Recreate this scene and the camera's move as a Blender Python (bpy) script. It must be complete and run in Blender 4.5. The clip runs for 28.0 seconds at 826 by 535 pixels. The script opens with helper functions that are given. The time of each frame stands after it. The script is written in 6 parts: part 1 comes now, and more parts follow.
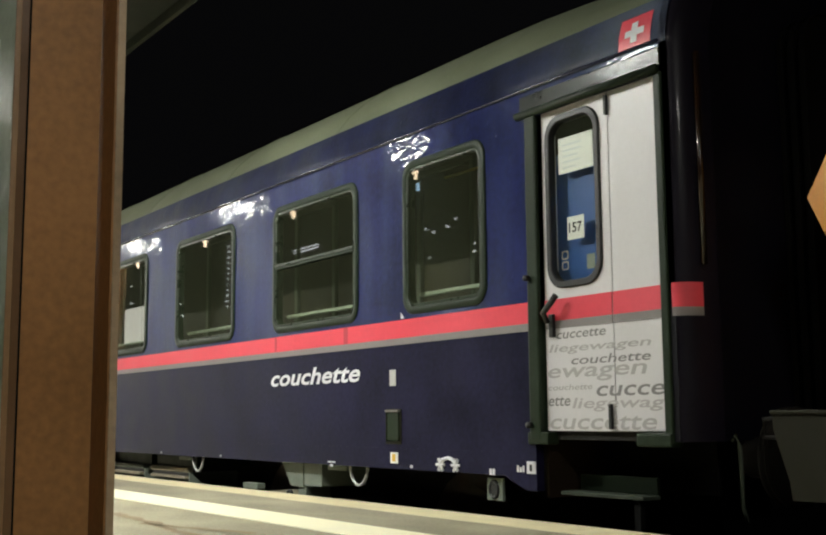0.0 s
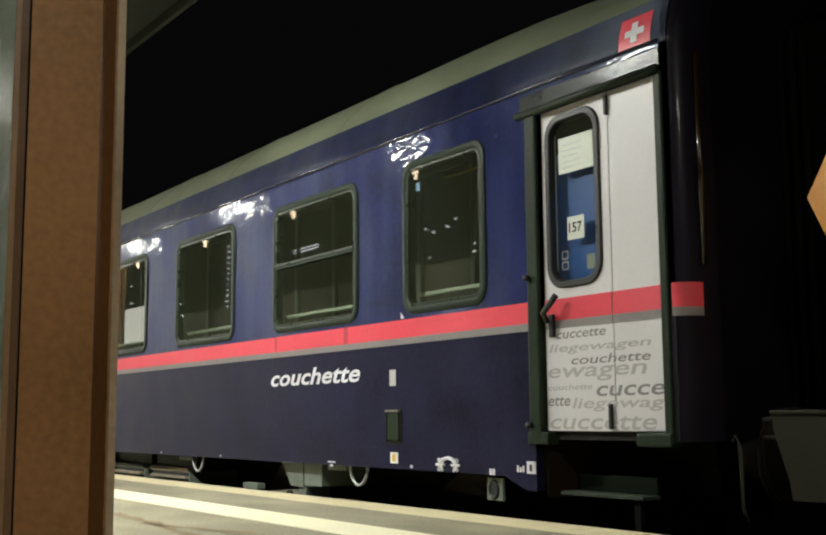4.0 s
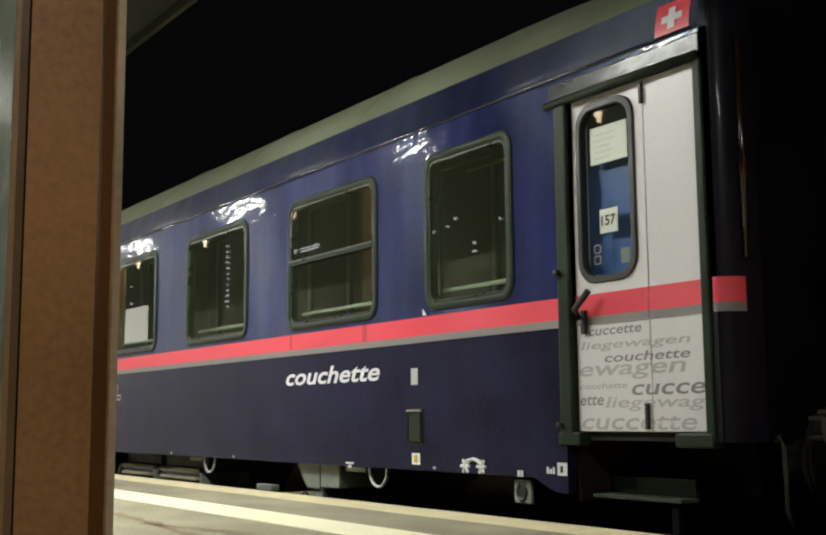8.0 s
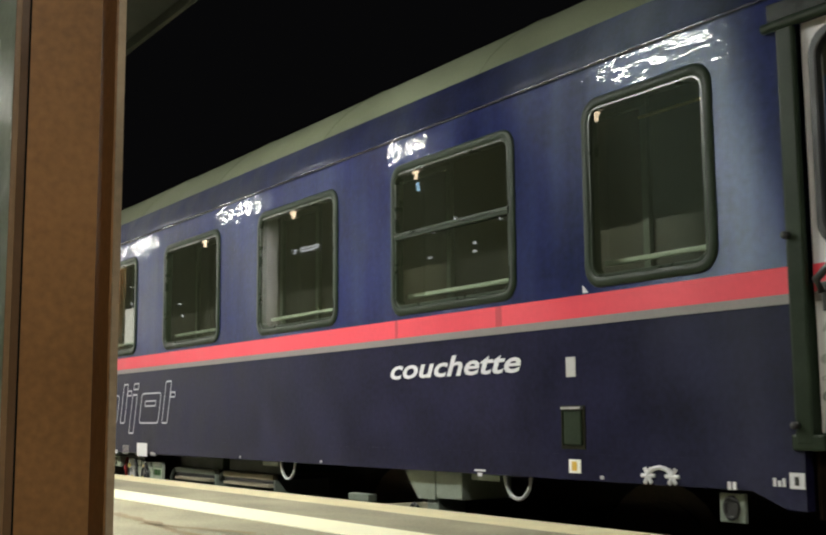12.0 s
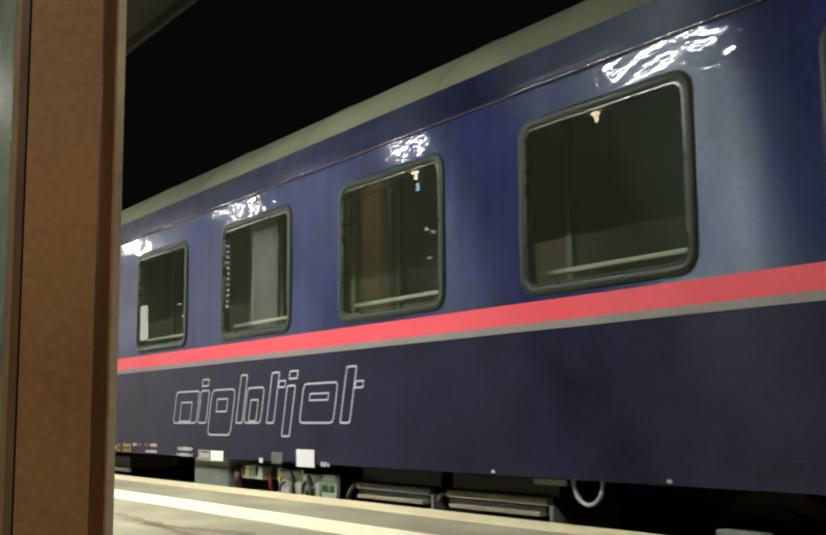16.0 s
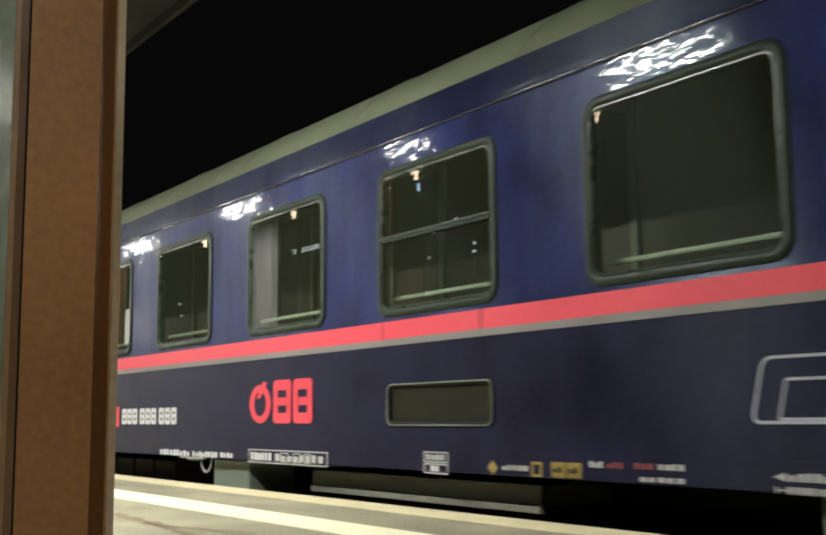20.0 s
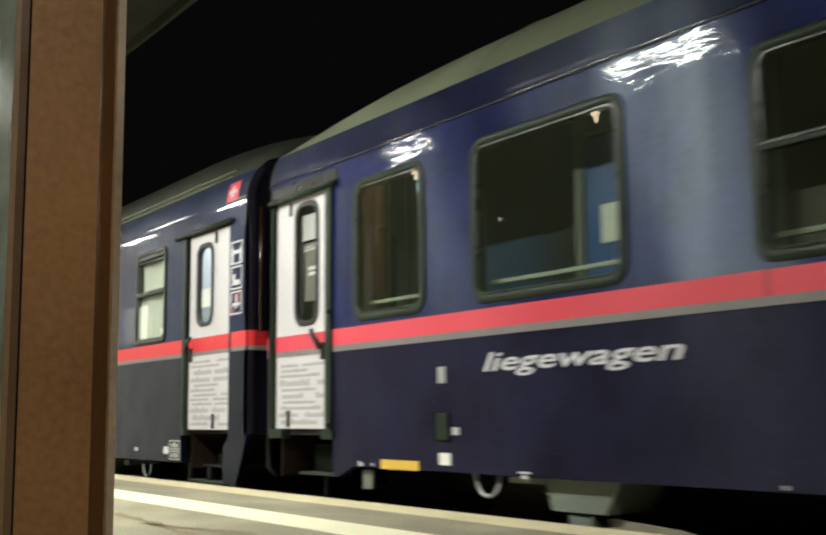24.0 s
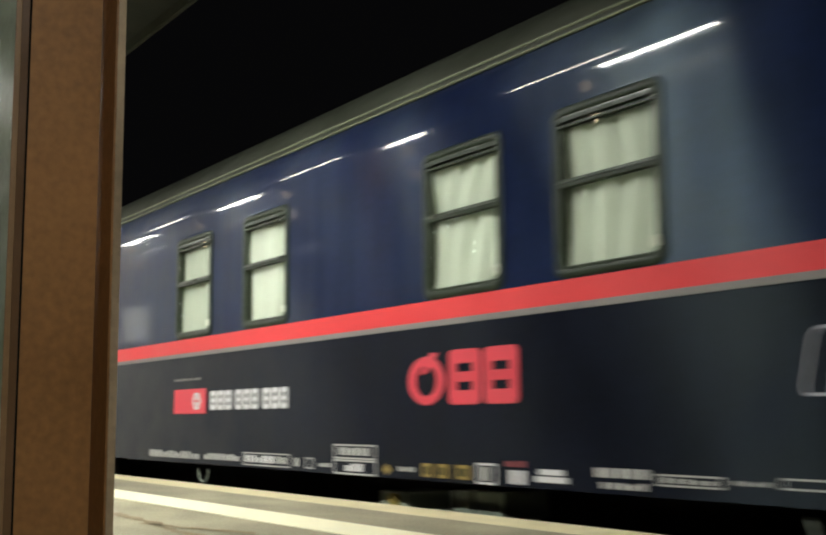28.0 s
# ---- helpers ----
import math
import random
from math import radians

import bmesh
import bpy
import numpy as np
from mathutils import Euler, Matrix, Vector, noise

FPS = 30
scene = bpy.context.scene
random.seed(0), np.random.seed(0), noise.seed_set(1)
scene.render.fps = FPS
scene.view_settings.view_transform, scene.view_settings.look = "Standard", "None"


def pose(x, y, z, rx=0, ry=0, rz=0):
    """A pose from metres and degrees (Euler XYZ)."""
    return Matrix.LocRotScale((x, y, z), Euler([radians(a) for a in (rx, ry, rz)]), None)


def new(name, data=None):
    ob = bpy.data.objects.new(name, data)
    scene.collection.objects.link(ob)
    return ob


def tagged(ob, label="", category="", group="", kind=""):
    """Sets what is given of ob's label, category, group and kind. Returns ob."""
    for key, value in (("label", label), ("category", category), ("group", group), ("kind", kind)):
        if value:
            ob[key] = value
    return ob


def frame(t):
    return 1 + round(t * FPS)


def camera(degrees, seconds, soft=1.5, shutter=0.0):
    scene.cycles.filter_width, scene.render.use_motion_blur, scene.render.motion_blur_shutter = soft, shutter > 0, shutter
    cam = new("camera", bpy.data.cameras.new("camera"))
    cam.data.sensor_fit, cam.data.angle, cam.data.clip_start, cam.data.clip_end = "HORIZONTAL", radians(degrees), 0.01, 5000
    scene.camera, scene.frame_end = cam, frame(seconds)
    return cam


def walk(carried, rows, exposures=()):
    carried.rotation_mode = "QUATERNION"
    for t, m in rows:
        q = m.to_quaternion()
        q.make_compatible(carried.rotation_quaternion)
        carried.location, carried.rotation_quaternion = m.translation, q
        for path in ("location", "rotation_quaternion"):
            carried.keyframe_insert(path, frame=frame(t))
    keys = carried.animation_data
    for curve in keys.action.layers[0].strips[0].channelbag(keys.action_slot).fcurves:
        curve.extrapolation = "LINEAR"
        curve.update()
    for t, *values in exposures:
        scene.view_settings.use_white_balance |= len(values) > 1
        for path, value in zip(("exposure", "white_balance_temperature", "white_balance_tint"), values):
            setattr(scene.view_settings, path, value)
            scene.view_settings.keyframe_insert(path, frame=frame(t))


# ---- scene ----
# ---------------------------------------------------------------- camera
cam = camera(40.0, 28.0, soft=2.15, shutter=0.6)
STAND = pose(0, -3.8355, 0.52, 97.515, 0.458, 56.474)
# the picture brightens a little while no white door is in view
walk(cam, [(0, STAND), (28, STAND)], [(0, 0.0), (7, -0.02), (10, -0.05), (12, 0.12), (15, 0.18), (20, 0.17), (23, 0.12), (24, 0.07), (25, -0.10), (26, -0.05), (28, -0.05)])

# train's way along the track in metres: it stands, then pulls out
WAY = [(0, 0), (5, 0), (5.5, 0.007), (6, 0.021), (6.5, 0.06), (7, 0.117), (7.5, 0.173), (8, 0.244), (8.5, 0.34), (9, 0.459),
       (9.5, 0.606), (10, 0.774), (10.5, 0.96), (11, 1.17), (11.5, 1.408), (12, 1.669), (12.5, 1.952), (13, 2.262), (13.5, 2.607),
       (14, 2.988), (14.5, 3.407), (15, 3.866), (15.5, 4.361), (16, 4.904), (16.5, 5.506), (17, 6.157), (17.5, 6.87), (18, 7.629),
       (18.5, 8.456), (19, 9.341), (19.5, 10.293), (20, 11.317), (20.5, 12.401), (21, 13.557), (21.5, 14.792), (22, 16.099),
       (22.5, 17.482), (23, 18.943), (23.5, 20.471), (24, 22.093), (24.5, 23.807), (25, 25.598), (25.5, 27.488), (26, 29.475),
       (26.5, 31.549), (27, 33.751), (27.5, 36.067), (28, 38.515)]

# ---------------------------------------------------------------- night sky and exposure
world = bpy.data.worlds.new("night_sky")
scene.world = world
world.use_nodes = True
world.node_tree.nodes["Background"].inputs[0].default_value = (0.0020, 0.0020, 0.0022, 1)
world.node_tree.nodes["Background"].inputs[1].default_value = 1.0

LAMP_A = 385.0     # tubes over the middle of the platform
LAMP_B = 115.0    # tubes near the platform edge
LAMP_C = 10.0     # warm lamps of the next platform
STATION_STEP = 4.45
STATIONS = [-7.05 + STATION_STEP * i for i in range(-9, 1)]
DIM_STATION, NEAR_STATION = -2.6, 1.85     # an unseen weak fill lamp is added between the last two


# ---------------------------------------------------------------- materials
def mat(name, colour, rough=0.5, metal=0.0, vary=0.15, scale=3.0, fine=60.0, bump=0.0, bump_scale=40.0, bump_long=1.0, streak=False,
        coat=0.0, spec=0.5, stain=None, stretch=(1, 1, 1), brushed=0.0, dents=0.0, dent_scale=24.0, coat_rough=0.06, film=0.0,
        film_tint=(0.74, 0.86, 0.98)):
    m = bpy.data.materials.new(name)
    m.use_nodes = True
    nt = m.node_tree
    b = nt.nodes["Principled BSDF"]
    co = nt.nodes.new("ShaderNodeTexCoord")
    mp = nt.nodes.new("ShaderNodeMapping")
    mp.inputs["Scale"].default_value = (1, 1, 0.12) if streak else stretch
    nt.links.new(co.outputs["Object"], mp.inputs[0])
    n1 = nt.nodes.new("ShaderNodeTexNoise")
    n1.inputs["Scale"].default_value, n1.inputs["Detail"].default_value = scale, 5
    n2 = nt.nodes.new("ShaderNodeTexNoise")
    n2.inputs["Scale"].default_value, n2.inputs["Detail"].default_value = fine, 3
    for n in (n1, n2):
        nt.links.new(mp.outputs[0], n.inputs["Vector"])
    add = nt.nodes.new("ShaderNodeMix")
    add.data_type = "FLOAT"
    add.inputs[0].default_value = 0.35
    nt.links.new(n1.outputs[0], add.inputs[2])
    nt.links.new(n2.outputs[0], add.inputs[3])
    ramp = nt.nodes.new("ShaderNodeValToRGB")
    dark = stain or tuple(c * (1 - vary) for c in colour)
    light = tuple(min(1, c * (1 + vary * 0.7)) for c in colour)
    ramp.color_ramp.elements[0].position, ramp.color_ramp.elements[1].position = 0.32, 0.66
    ramp.color_ramp.elements[0].color, ramp.color_ramp.elements[1].color = (*dark, 1), (*light, 1)
    nt.links.new(add.outputs[0], ramp.inputs[0])
    nt.links.new(ramp.outputs[0], b.inputs["Base Color"])
    rr = nt.nodes.new("ShaderNodeMapRange")
    rr.inputs[1].default_value, rr.inputs[2].default_value = 0.3, 0.7
    rr.inputs[3].default_value, rr.inputs[4].default_value = max(0.02, rough * 0.8), min(1, rough * 1.25)
    nt.links.new(n1.outputs[0], rr.inputs[0])
    nt.links.new(rr.outputs[0], b.inputs["Roughness"])
    b.inputs["Metallic"].default_value = metal
    b.inputs["Specular IOR Level"].default_value = spec
    b.inputs["Coat Weight"].default_value = coat
    b.inputs["Coat Roughness"].default_value = coat_rough
    if brushed:
        # wash-brush scratches that draw a gloss out up and down
        up = nt.nodes.new("ShaderNodeCombineXYZ")
        up.inputs[2].default_value = 1.0
        nt.links.new(up.outputs[0], b.inputs["Tangent"])
        b.inputs["Anisotropic"].default_value = brushed
        b.inputs["Specular Tint"].default_value = (0.70, 0.93, 1.0, 1)
    if bump:
        n3 = nt.nodes.new("ShaderNodeTexNoise")
        n3.inputs["Scale"].default_value, n3.inputs["Detail"].default_value = bump_scale, 2
        mb = nt.nodes.new("ShaderNodeMapping")
        mb.inputs["Scale"].default_value = (1 / bump_long, 1, 1)
        nt.links.new(co.outputs["Object"], mb.inputs[0])
        nt.links.new(mb.outputs[0], n3.inputs["Vector"])
        bp = nt.nodes.new("ShaderNodeBump")
        bp.inputs["Strength"].default_value, bp.inputs["Distance"].default_value = 1.0, bump
        nt.links.new(n3.outputs[0], bp.inputs["Height"])
        if dents:
            # sparse small dents and dried drops over the long waves of the sheet
            n4 = nt.nodes.new("ShaderNodeTexNoise")
            n4.inputs["Scale"].default_value, n4.inputs["Detail"].default_value = dent_scale, 3
            nt.links.new(co.outputs["Object"], n4.inputs["Vector"])
            pick = nt.nodes.new("ShaderNodeMapRange")
            pick.interpolation_type = "SMOOTHSTEP"
            pick.inputs[1].default_value, pick.inputs[2].default_value = 0.60, 0.76
            nt.links.new(n4.outputs[0], pick.inputs[0])
            b2 = nt.nodes.new("ShaderNodeBump")
            b2.inputs["Strength"].default_value, b2.inputs["Distance"].default_value = 1.0, dents
            nt.links.new(pick.outputs[0], b2.inputs["Height"])
            nt.links.new(bp.outputs[0], b2.inputs["Normal"])
            bp = b2
        nt.links.new(bp.outputs[0], b.inputs["Normal"])
        if coat:
            nt.links.new(bp.outputs[0], b.inputs["Coat Normal"])
    if film:
        # a thin brushed film of grime that smears lamps up and down
        gl = nt.nodes.new("ShaderNodeBsdfAnisotropic")
        gl.inputs["Color"].default_value = (*film_tint, 1)
        gl.inputs["Roughness"].default_value, gl.inputs["Anisotropy"].default_value = rough * 0.95, -0.80
        nt.links.new(up.outputs[0], gl.inputs["Tangent"])
        fac = nt.nodes.new("ShaderNodeMapRange")
        fac.inputs[1].default_value, fac.inputs[2].default_value = 0.3, 0.7
        fac.inputs[3].default_value, fac.inputs[4].default_value = film * 0.5, film * 1.5
        runs = nt.nodes.new("ShaderNodeMapping")
        runs.inputs["Scale"].default_value = (2.6, 2.6, 0.3)
        nt.links.new(co.outputs["Object"], runs.inputs[0])
        n5 = nt.nodes.new("ShaderNodeTexNoise")
        n5.inputs["Scale"].default_value, n5.inputs["Detail"].default_value = 1.6, 4
        nt.links.new(runs.outputs[0], n5.inputs["Vector"])
        nt.links.new(n5.outputs[0], fac.inputs[0])
        mx = nt.nodes.new("ShaderNodeMixShader")
        nt.links.new(fac.outputs[0], mx.inputs[0])
        nt.links.new(b.outputs[0], mx.inputs[1])
        nt.links.new(gl.outputs[0], mx.inputs[2])
        nt.links.new(mx.outputs[0], nt.nodes["Material Output"].inputs[0])
    return m


def glow(name, colour, strength):
    m = bpy.data.materials.new(name)
    m.use_nodes = True
    nt = m.node_tree
    nt.nodes.clear()
    e = nt.nodes.new("ShaderNodeEmission")
    e.inputs[0].default_value, e.inputs[1].default_value = (*colour, 1), strength
    o = nt.nodes.new("ShaderNodeOutputMaterial")
    nt.links.new(e.outputs[0], o.inputs[0])
    return m


def glass(name, tint):
    m = bpy.data.materials.new(name)
    m.use_nodes = True
    nt = m.node_tree
    nt.nodes.clear()
    tr = nt.nodes.new("ShaderNodeBsdfTransparent")
    tr.inputs[0].default_value = (*tint, 1)
    gl = nt.nodes.new("ShaderNodeBsdfGlossy")
    gl.inputs["Roughness"].default_value = 0.015
    fr = nt.nodes.new("ShaderNodeFresnel")
    fr.inputs[0].default_value = 1.75
    mx = nt.nodes.new("ShaderNodeMixShader")
    co = nt.nodes.new("ShaderNodeTexCoord")
    n3 = nt.nodes.new("ShaderNodeTexNoise")
    n3.inputs["Scale"].default_value = 3.0
    bp = nt.nodes.new("ShaderNodeBump")
    bp.inputs["Strength"].default_value, bp.inputs["Distance"].default_value = 1.0, 0.0002
    nt.links.new(co.outputs["Object"], n3.inputs["Vector"])
    nt.links.new(n3.outputs[0], bp.inputs["Height"])
    nt.links.new(bp.outputs[0], gl.inputs["Normal"])
    o = nt.nodes.new("ShaderNodeOutputMaterial")
    nt.links.new(fr.outputs[0], mx.inputs[0])
    nt.links.new(tr.outputs[0], mx.inputs[1])
    nt.links.new(gl.outputs[0], mx.inputs[2])
    dust = nt.nodes.new("ShaderNodeBsdfDiffuse")
    dust.inputs[0].default_value = (0.24, 0.26, 0.15, 1)
    film = nt.nodes.new("ShaderNodeMixShader")
    film.inputs[0].default_value = 0.052
    nt.links.new(mx.outputs[0], film.inputs[1])
    nt.links.new(dust.outputs[0], film.inputs[2])
    # brushed grime that smears the lamps up and down
    up = nt.nodes.new("ShaderNodeCombineXYZ")
    up.inputs[2].default_value = 1.0
    grime = nt.nodes.new("ShaderNodeBsdfAnisotropic")
    grime.inputs["Color"].default_value = (0.72, 0.95, 0.80, 1)
    grime.inputs["Roughness"].default_value, grime.inputs["Anisotropy"].default_value = 0.34, -0.75
    nt.links.new(up.outputs[0], grime.inputs["Tangent"])
    veil = nt.nodes.new("ShaderNodeMixShader")
    veil.inputs[0].default_value = 0.003
    nt.links.new(film.outputs[0], veil.inputs[1])
    nt.links.new(grime.outputs[0], veil.inputs[2])
    nt.links.new(veil.outputs[0], o.inputs[0])
    return m


def clear(name):
    m = bpy.data.materials.new(name)
    m.use_nodes = True
    nt = m.node_tree
    nt.nodes.clear()
    tr = nt.nodes.new("ShaderNodeBsdfTransparent")
    o = nt.nodes.new("ShaderNodeOutputMaterial")
    nt.links.new(tr.outputs[0], o.inputs[0])
    return m


CLEAR = clear("clear_glass_back")
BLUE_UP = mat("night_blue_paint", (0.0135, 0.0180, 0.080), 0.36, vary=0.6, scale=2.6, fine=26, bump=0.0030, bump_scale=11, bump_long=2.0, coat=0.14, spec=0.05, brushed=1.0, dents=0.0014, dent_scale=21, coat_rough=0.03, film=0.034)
# dusty copy of the side's blue, made darker along the cantrail
CANTBLUE = mat("dark_dusty_cantrail_paint", (0.0080, 0.0100, 0.036), 0.42, vary=0.7, scale=4.5, fine=40, bump=0.0016, bump_scale=9, coat=0.03, spec=0.05, dents=0.0012, dent_scale=17, brushed=1.0, film=0.016)
BEAD = mat("painted_rain_strip", (0.020, 0.022, 0.055), 0.14, vary=0.3, scale=9, coat=0.8)
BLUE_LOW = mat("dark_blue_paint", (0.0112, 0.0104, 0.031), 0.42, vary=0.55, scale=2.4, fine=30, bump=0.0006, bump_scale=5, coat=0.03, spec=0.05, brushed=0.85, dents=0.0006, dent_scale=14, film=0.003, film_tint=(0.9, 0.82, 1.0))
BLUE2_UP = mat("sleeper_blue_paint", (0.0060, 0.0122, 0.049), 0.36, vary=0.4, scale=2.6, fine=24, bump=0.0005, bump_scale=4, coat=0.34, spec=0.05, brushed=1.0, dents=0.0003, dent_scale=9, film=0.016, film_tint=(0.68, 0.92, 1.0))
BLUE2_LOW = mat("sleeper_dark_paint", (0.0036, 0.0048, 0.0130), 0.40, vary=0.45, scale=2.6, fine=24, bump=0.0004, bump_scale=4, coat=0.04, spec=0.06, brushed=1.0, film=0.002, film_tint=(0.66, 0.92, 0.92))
# gloss of the bar that stands in for the corner's reflected streak
STREAKBAR = mat("glossy_streak_bar", (0.016, 0.008, 0.004), 0.18, vary=0.2, coat=0.5, coat_rough=0.14)
# end wall and corner colours are darkened to hold the unlit end's shade
END_BLUE = mat("shade_dark_end_paint", (0.005, 0.005, 0.009), 0.4, vary=0.25, spec=0.2)
CORNER = mat("shade_dark_corner_paint", (0.0085, 0.0072, 0.0135), 0.4, vary=0.25, scale=2, coat=0.05, spec=0.12)
ROOF = mat("grey_roof_paint", (0.150, 0.165, 0.104), 0.55, vary=0.25, scale=1.6, bump=0.001, bump_scale=9)
ROOF2 = mat("dark_roof_paint", (0.030, 0.034, 0.022), 0.5, vary=0.2, scale=1.6)
RED = mat("red_stripe_film", (0.70, 0.055, 0.085), 0.42, vary=0.09, scale=1.6, fine=30)
RED2 = mat("bright_red_stripe_film", (0.72, 0.028, 0.036), 0.42, vary=0.09, scale=1.6, fine=30)
GREY = mat("grey_stripe_film", (0.20, 0.185, 0.185), 0.45, vary=0.12)
OLIVE = mat("olive_rubber_frame", (0.017, 0.027, 0.016), 0.45, vary=0.25, scale=8, spec=0.15)
HATCH = mat("dark_olive_hatch_plate", (0.016, 0.016, 0.008), 0.55, vary=0.3, scale=6, spec=0.1)
TANK = mat("dusty_olive_tank_paint", (0.125, 0.125, 0.092), 0.6, vary=0.25, scale=5)
TANKLIP = mat("worn_grey_tank_lip", (0.24, 0.235, 0.19), 0.55, vary=0.2, scale=6)
GUTTER = mat("glossy_grey_green_gutter_board", (0.009, 0.012, 0.008), 0.3, vary=0.35, scale=7, bump=0.0013, bump_scale=14, bump_long=2.5, coat=0.045, spec=0.10, coat_rough=0.08, dents=0.001)
DRIP = mat("dirty_red_drip_stain", (0.50, 0.038, 0.058), 0.5, vary=0.25, scale=9, stretch=(1, 1, 0.2))
SEAL = mat("olive_inner_seal", (0.026, 0.038, 0.023), 0.3, vary=0.2, scale=8)
DOORWHITE = mat("light_grey_door_paint", (0.62, 0.605, 0.625), 0.38, vary=0.05, scale=1.5, fine=40)
DOORTEXT = mat("grey_door_lettering", (0.20, 0.195, 0.20), 0.5, vary=0.1)
WHITE = mat("white_film", (0.66, 0.66, 0.70), 0.5, vary=0.05)
DIMWHITE = mat("worn_white_film", (0.46, 0.46, 0.46), 0.5, vary=0.15)
DIMRED = mat("faded_red_film", (0.22, 0.035, 0.05), 0.5, vary=0.25, scale=30)
GAUGEGREEN = mat("green_gauge_face", (0.03, 0.095, 0.025), 0.4, vary=0.2, scale=20)
YELLOW = mat("yellow_film", (0.70, 0.45, 0.06), 0.5, vary=0.1)
DULLYELLOW = mat("faded_yellow_film", (0.30, 0.21, 0.05), 0.5, vary=0.2)
WORDLINE = mat("pale_outline_film", (0.42, 0.42, 0.49), 0.5, vary=0.15)
DOORTEXT3 = mat("faded_door_lettering", (0.385, 0.375, 0.38), 0.5, vary=0.1)
DOORTEXT4 = mat("faint_door_lettering", (0.40, 0.385, 0.40), 0.5, vary=0.08)
PAPER = mat("white_paper", (0.85, 0.85, 0.80), 0.7, vary=0.03)
INK = mat("black_ink", (0.02, 0.02, 0.02), 0.6, vary=0.2)
# near-black that puts shade into step wells, bellows and the column seam
DEEPBLACK = mat("deep_black_shade", (0.004, 0.004, 0.004), 0.9, vary=0.3, spec=0.08)
BLACK = mat("black_rubber", (0.012, 0.012, 0.013), 0.5, vary=0.3)
UNDER = mat("sooty_underframe", (0.012, 0.011, 0.010), 0.7, spec=0.22, vary=0.4, scale=6, bump=0.004, bump_scale=20)
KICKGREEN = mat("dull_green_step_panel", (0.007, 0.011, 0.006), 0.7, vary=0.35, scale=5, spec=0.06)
STEPGREEN = mat("worn_step_paint", (0.050, 0.060, 0.046), 0.6, vary=0.25, scale=6, spec=0.15)
BOXGREEN = mat("grey_green_box_paint", (0.20, 0.23, 0.19), 0.5, vary=0.2, scale=4, bump=0.001)
STEEL = mat("worn_steel", (0.33, 0.32, 0.30), 0.4, metal=0.8, vary=0.25, scale=9)
BRASS = mat("brass_valve", (0.55, 0.42, 0.12), 0.35, metal=0.7, vary=0.2)
HOSERED = mat("red_hose", (0.30, 0.03, 0.03), 0.5, vary=0.2)
RUST = mat("rusty_battery_box", (0.075, 0.055, 0.04), 0.7, vary=0.4, scale=8)
SLATPALE = mat("pale_wooden_slat", (0.33, 0.29, 0.20), 0.6, vary=0.25, scale=7)
WELLBROWN = mat("dark_brown_step_well", (0.016, 0.010, 0.006), 0.7, vary=0.4, scale=6, spec=0.1)
PALEBAR = mat("pale_green_rail", (0.42, 0.47, 0.38), 0.4, vary=0.08)
INNER = mat("brown_corridor_panel", (0.050, 0.040, 0.022), 0.5, vary=0.3, scale=2)
INNERFRAME = mat("grey_green_door_frame", (0.13, 0.145, 0.115), 0.5, vary=0.1)
INNERBLUE = mat("blue_vestibule_panel", (0.007, 0.080, 0.31), 0.4, vary=0.1)
DULLBEIGE = mat("dull_beige_inner_panel", (0.20, 0.185, 0.16), 0.55, vary=0.15)
PALEGREY = mat("pale_grey_inner_panel", (0.52, 0.52, 0.48), 0.5, vary=0.12)
# vestibule blue again, darkened for the shade deep in the corridor
INNERSHADE = mat("shaded_blue_corridor_panel", (0.007, 0.042, 0.105), 0.5, vary=0.15)
INNERWHITE = mat("white_vestibule_panel", (0.62, 0.66, 0.70), 0.5, vary=0.05)
CURTAIN = mat("pale_curtain_cloth", (0.68, 0.72, 0.63), 0.85, vary=0.06, scale=4)
GLASS = glass("dark_window_glass", (0.58, 0.64, 0.53))
GLASS2 = glass("clear_window_glass", (0.90, 0.93, 0.88))
LOCOGREEN = mat("loco_green_paint", (0.0105, 0.0098, 0.0036), 0.6, vary=0.25, scale=4, spec=0.2)
LOCOORANGE = mat("loco_orange_paint", (0.65, 0.26, 0.02), 0.4, vary=0.12)
BROWN = mat("brown_column_paint", (0.245, 0.118, 0.042), 0.45, spec=0.25, vary=0.34, scale=2.2, bump=0.0012, bump_scale=25)
# column edge colours carry wear, a highlight and the bevel's shade
COLEDGE = mat("lit_worn_column_edge", (0.18, 0.105, 0.05), 0.42, vary=0.2, scale=6)
COLBROWN = mat("bevel_shade_brown", (0.085, 0.042, 0.016), 0.35, vary=0.25, scale=5)
COLPALE = mat("lit_pale_flange_edge", (0.27, 0.20, 0.13), 0.42, vary=0.35, scale=3)
TEAL = mat("grey_green_column_paint", (0.36, 0.44, 0.35), 0.25, vary=0.15, scale=5, bump=0.001, bump_scale=18)
ASPHALT = mat("grey_platform_asphalt", (0.345, 0.315, 0.215), 0.85, vary=0.42, scale=2.2, fine=70, stretch=(0.6, 1, 1), bump=0.004, bump_scale=120)
COPING = mat("concrete_coping", (0.74, 0.66, 0.42), 0.8, vary=0.15, scale=2.5, fine=120, bump=0.002, bump_scale=90)
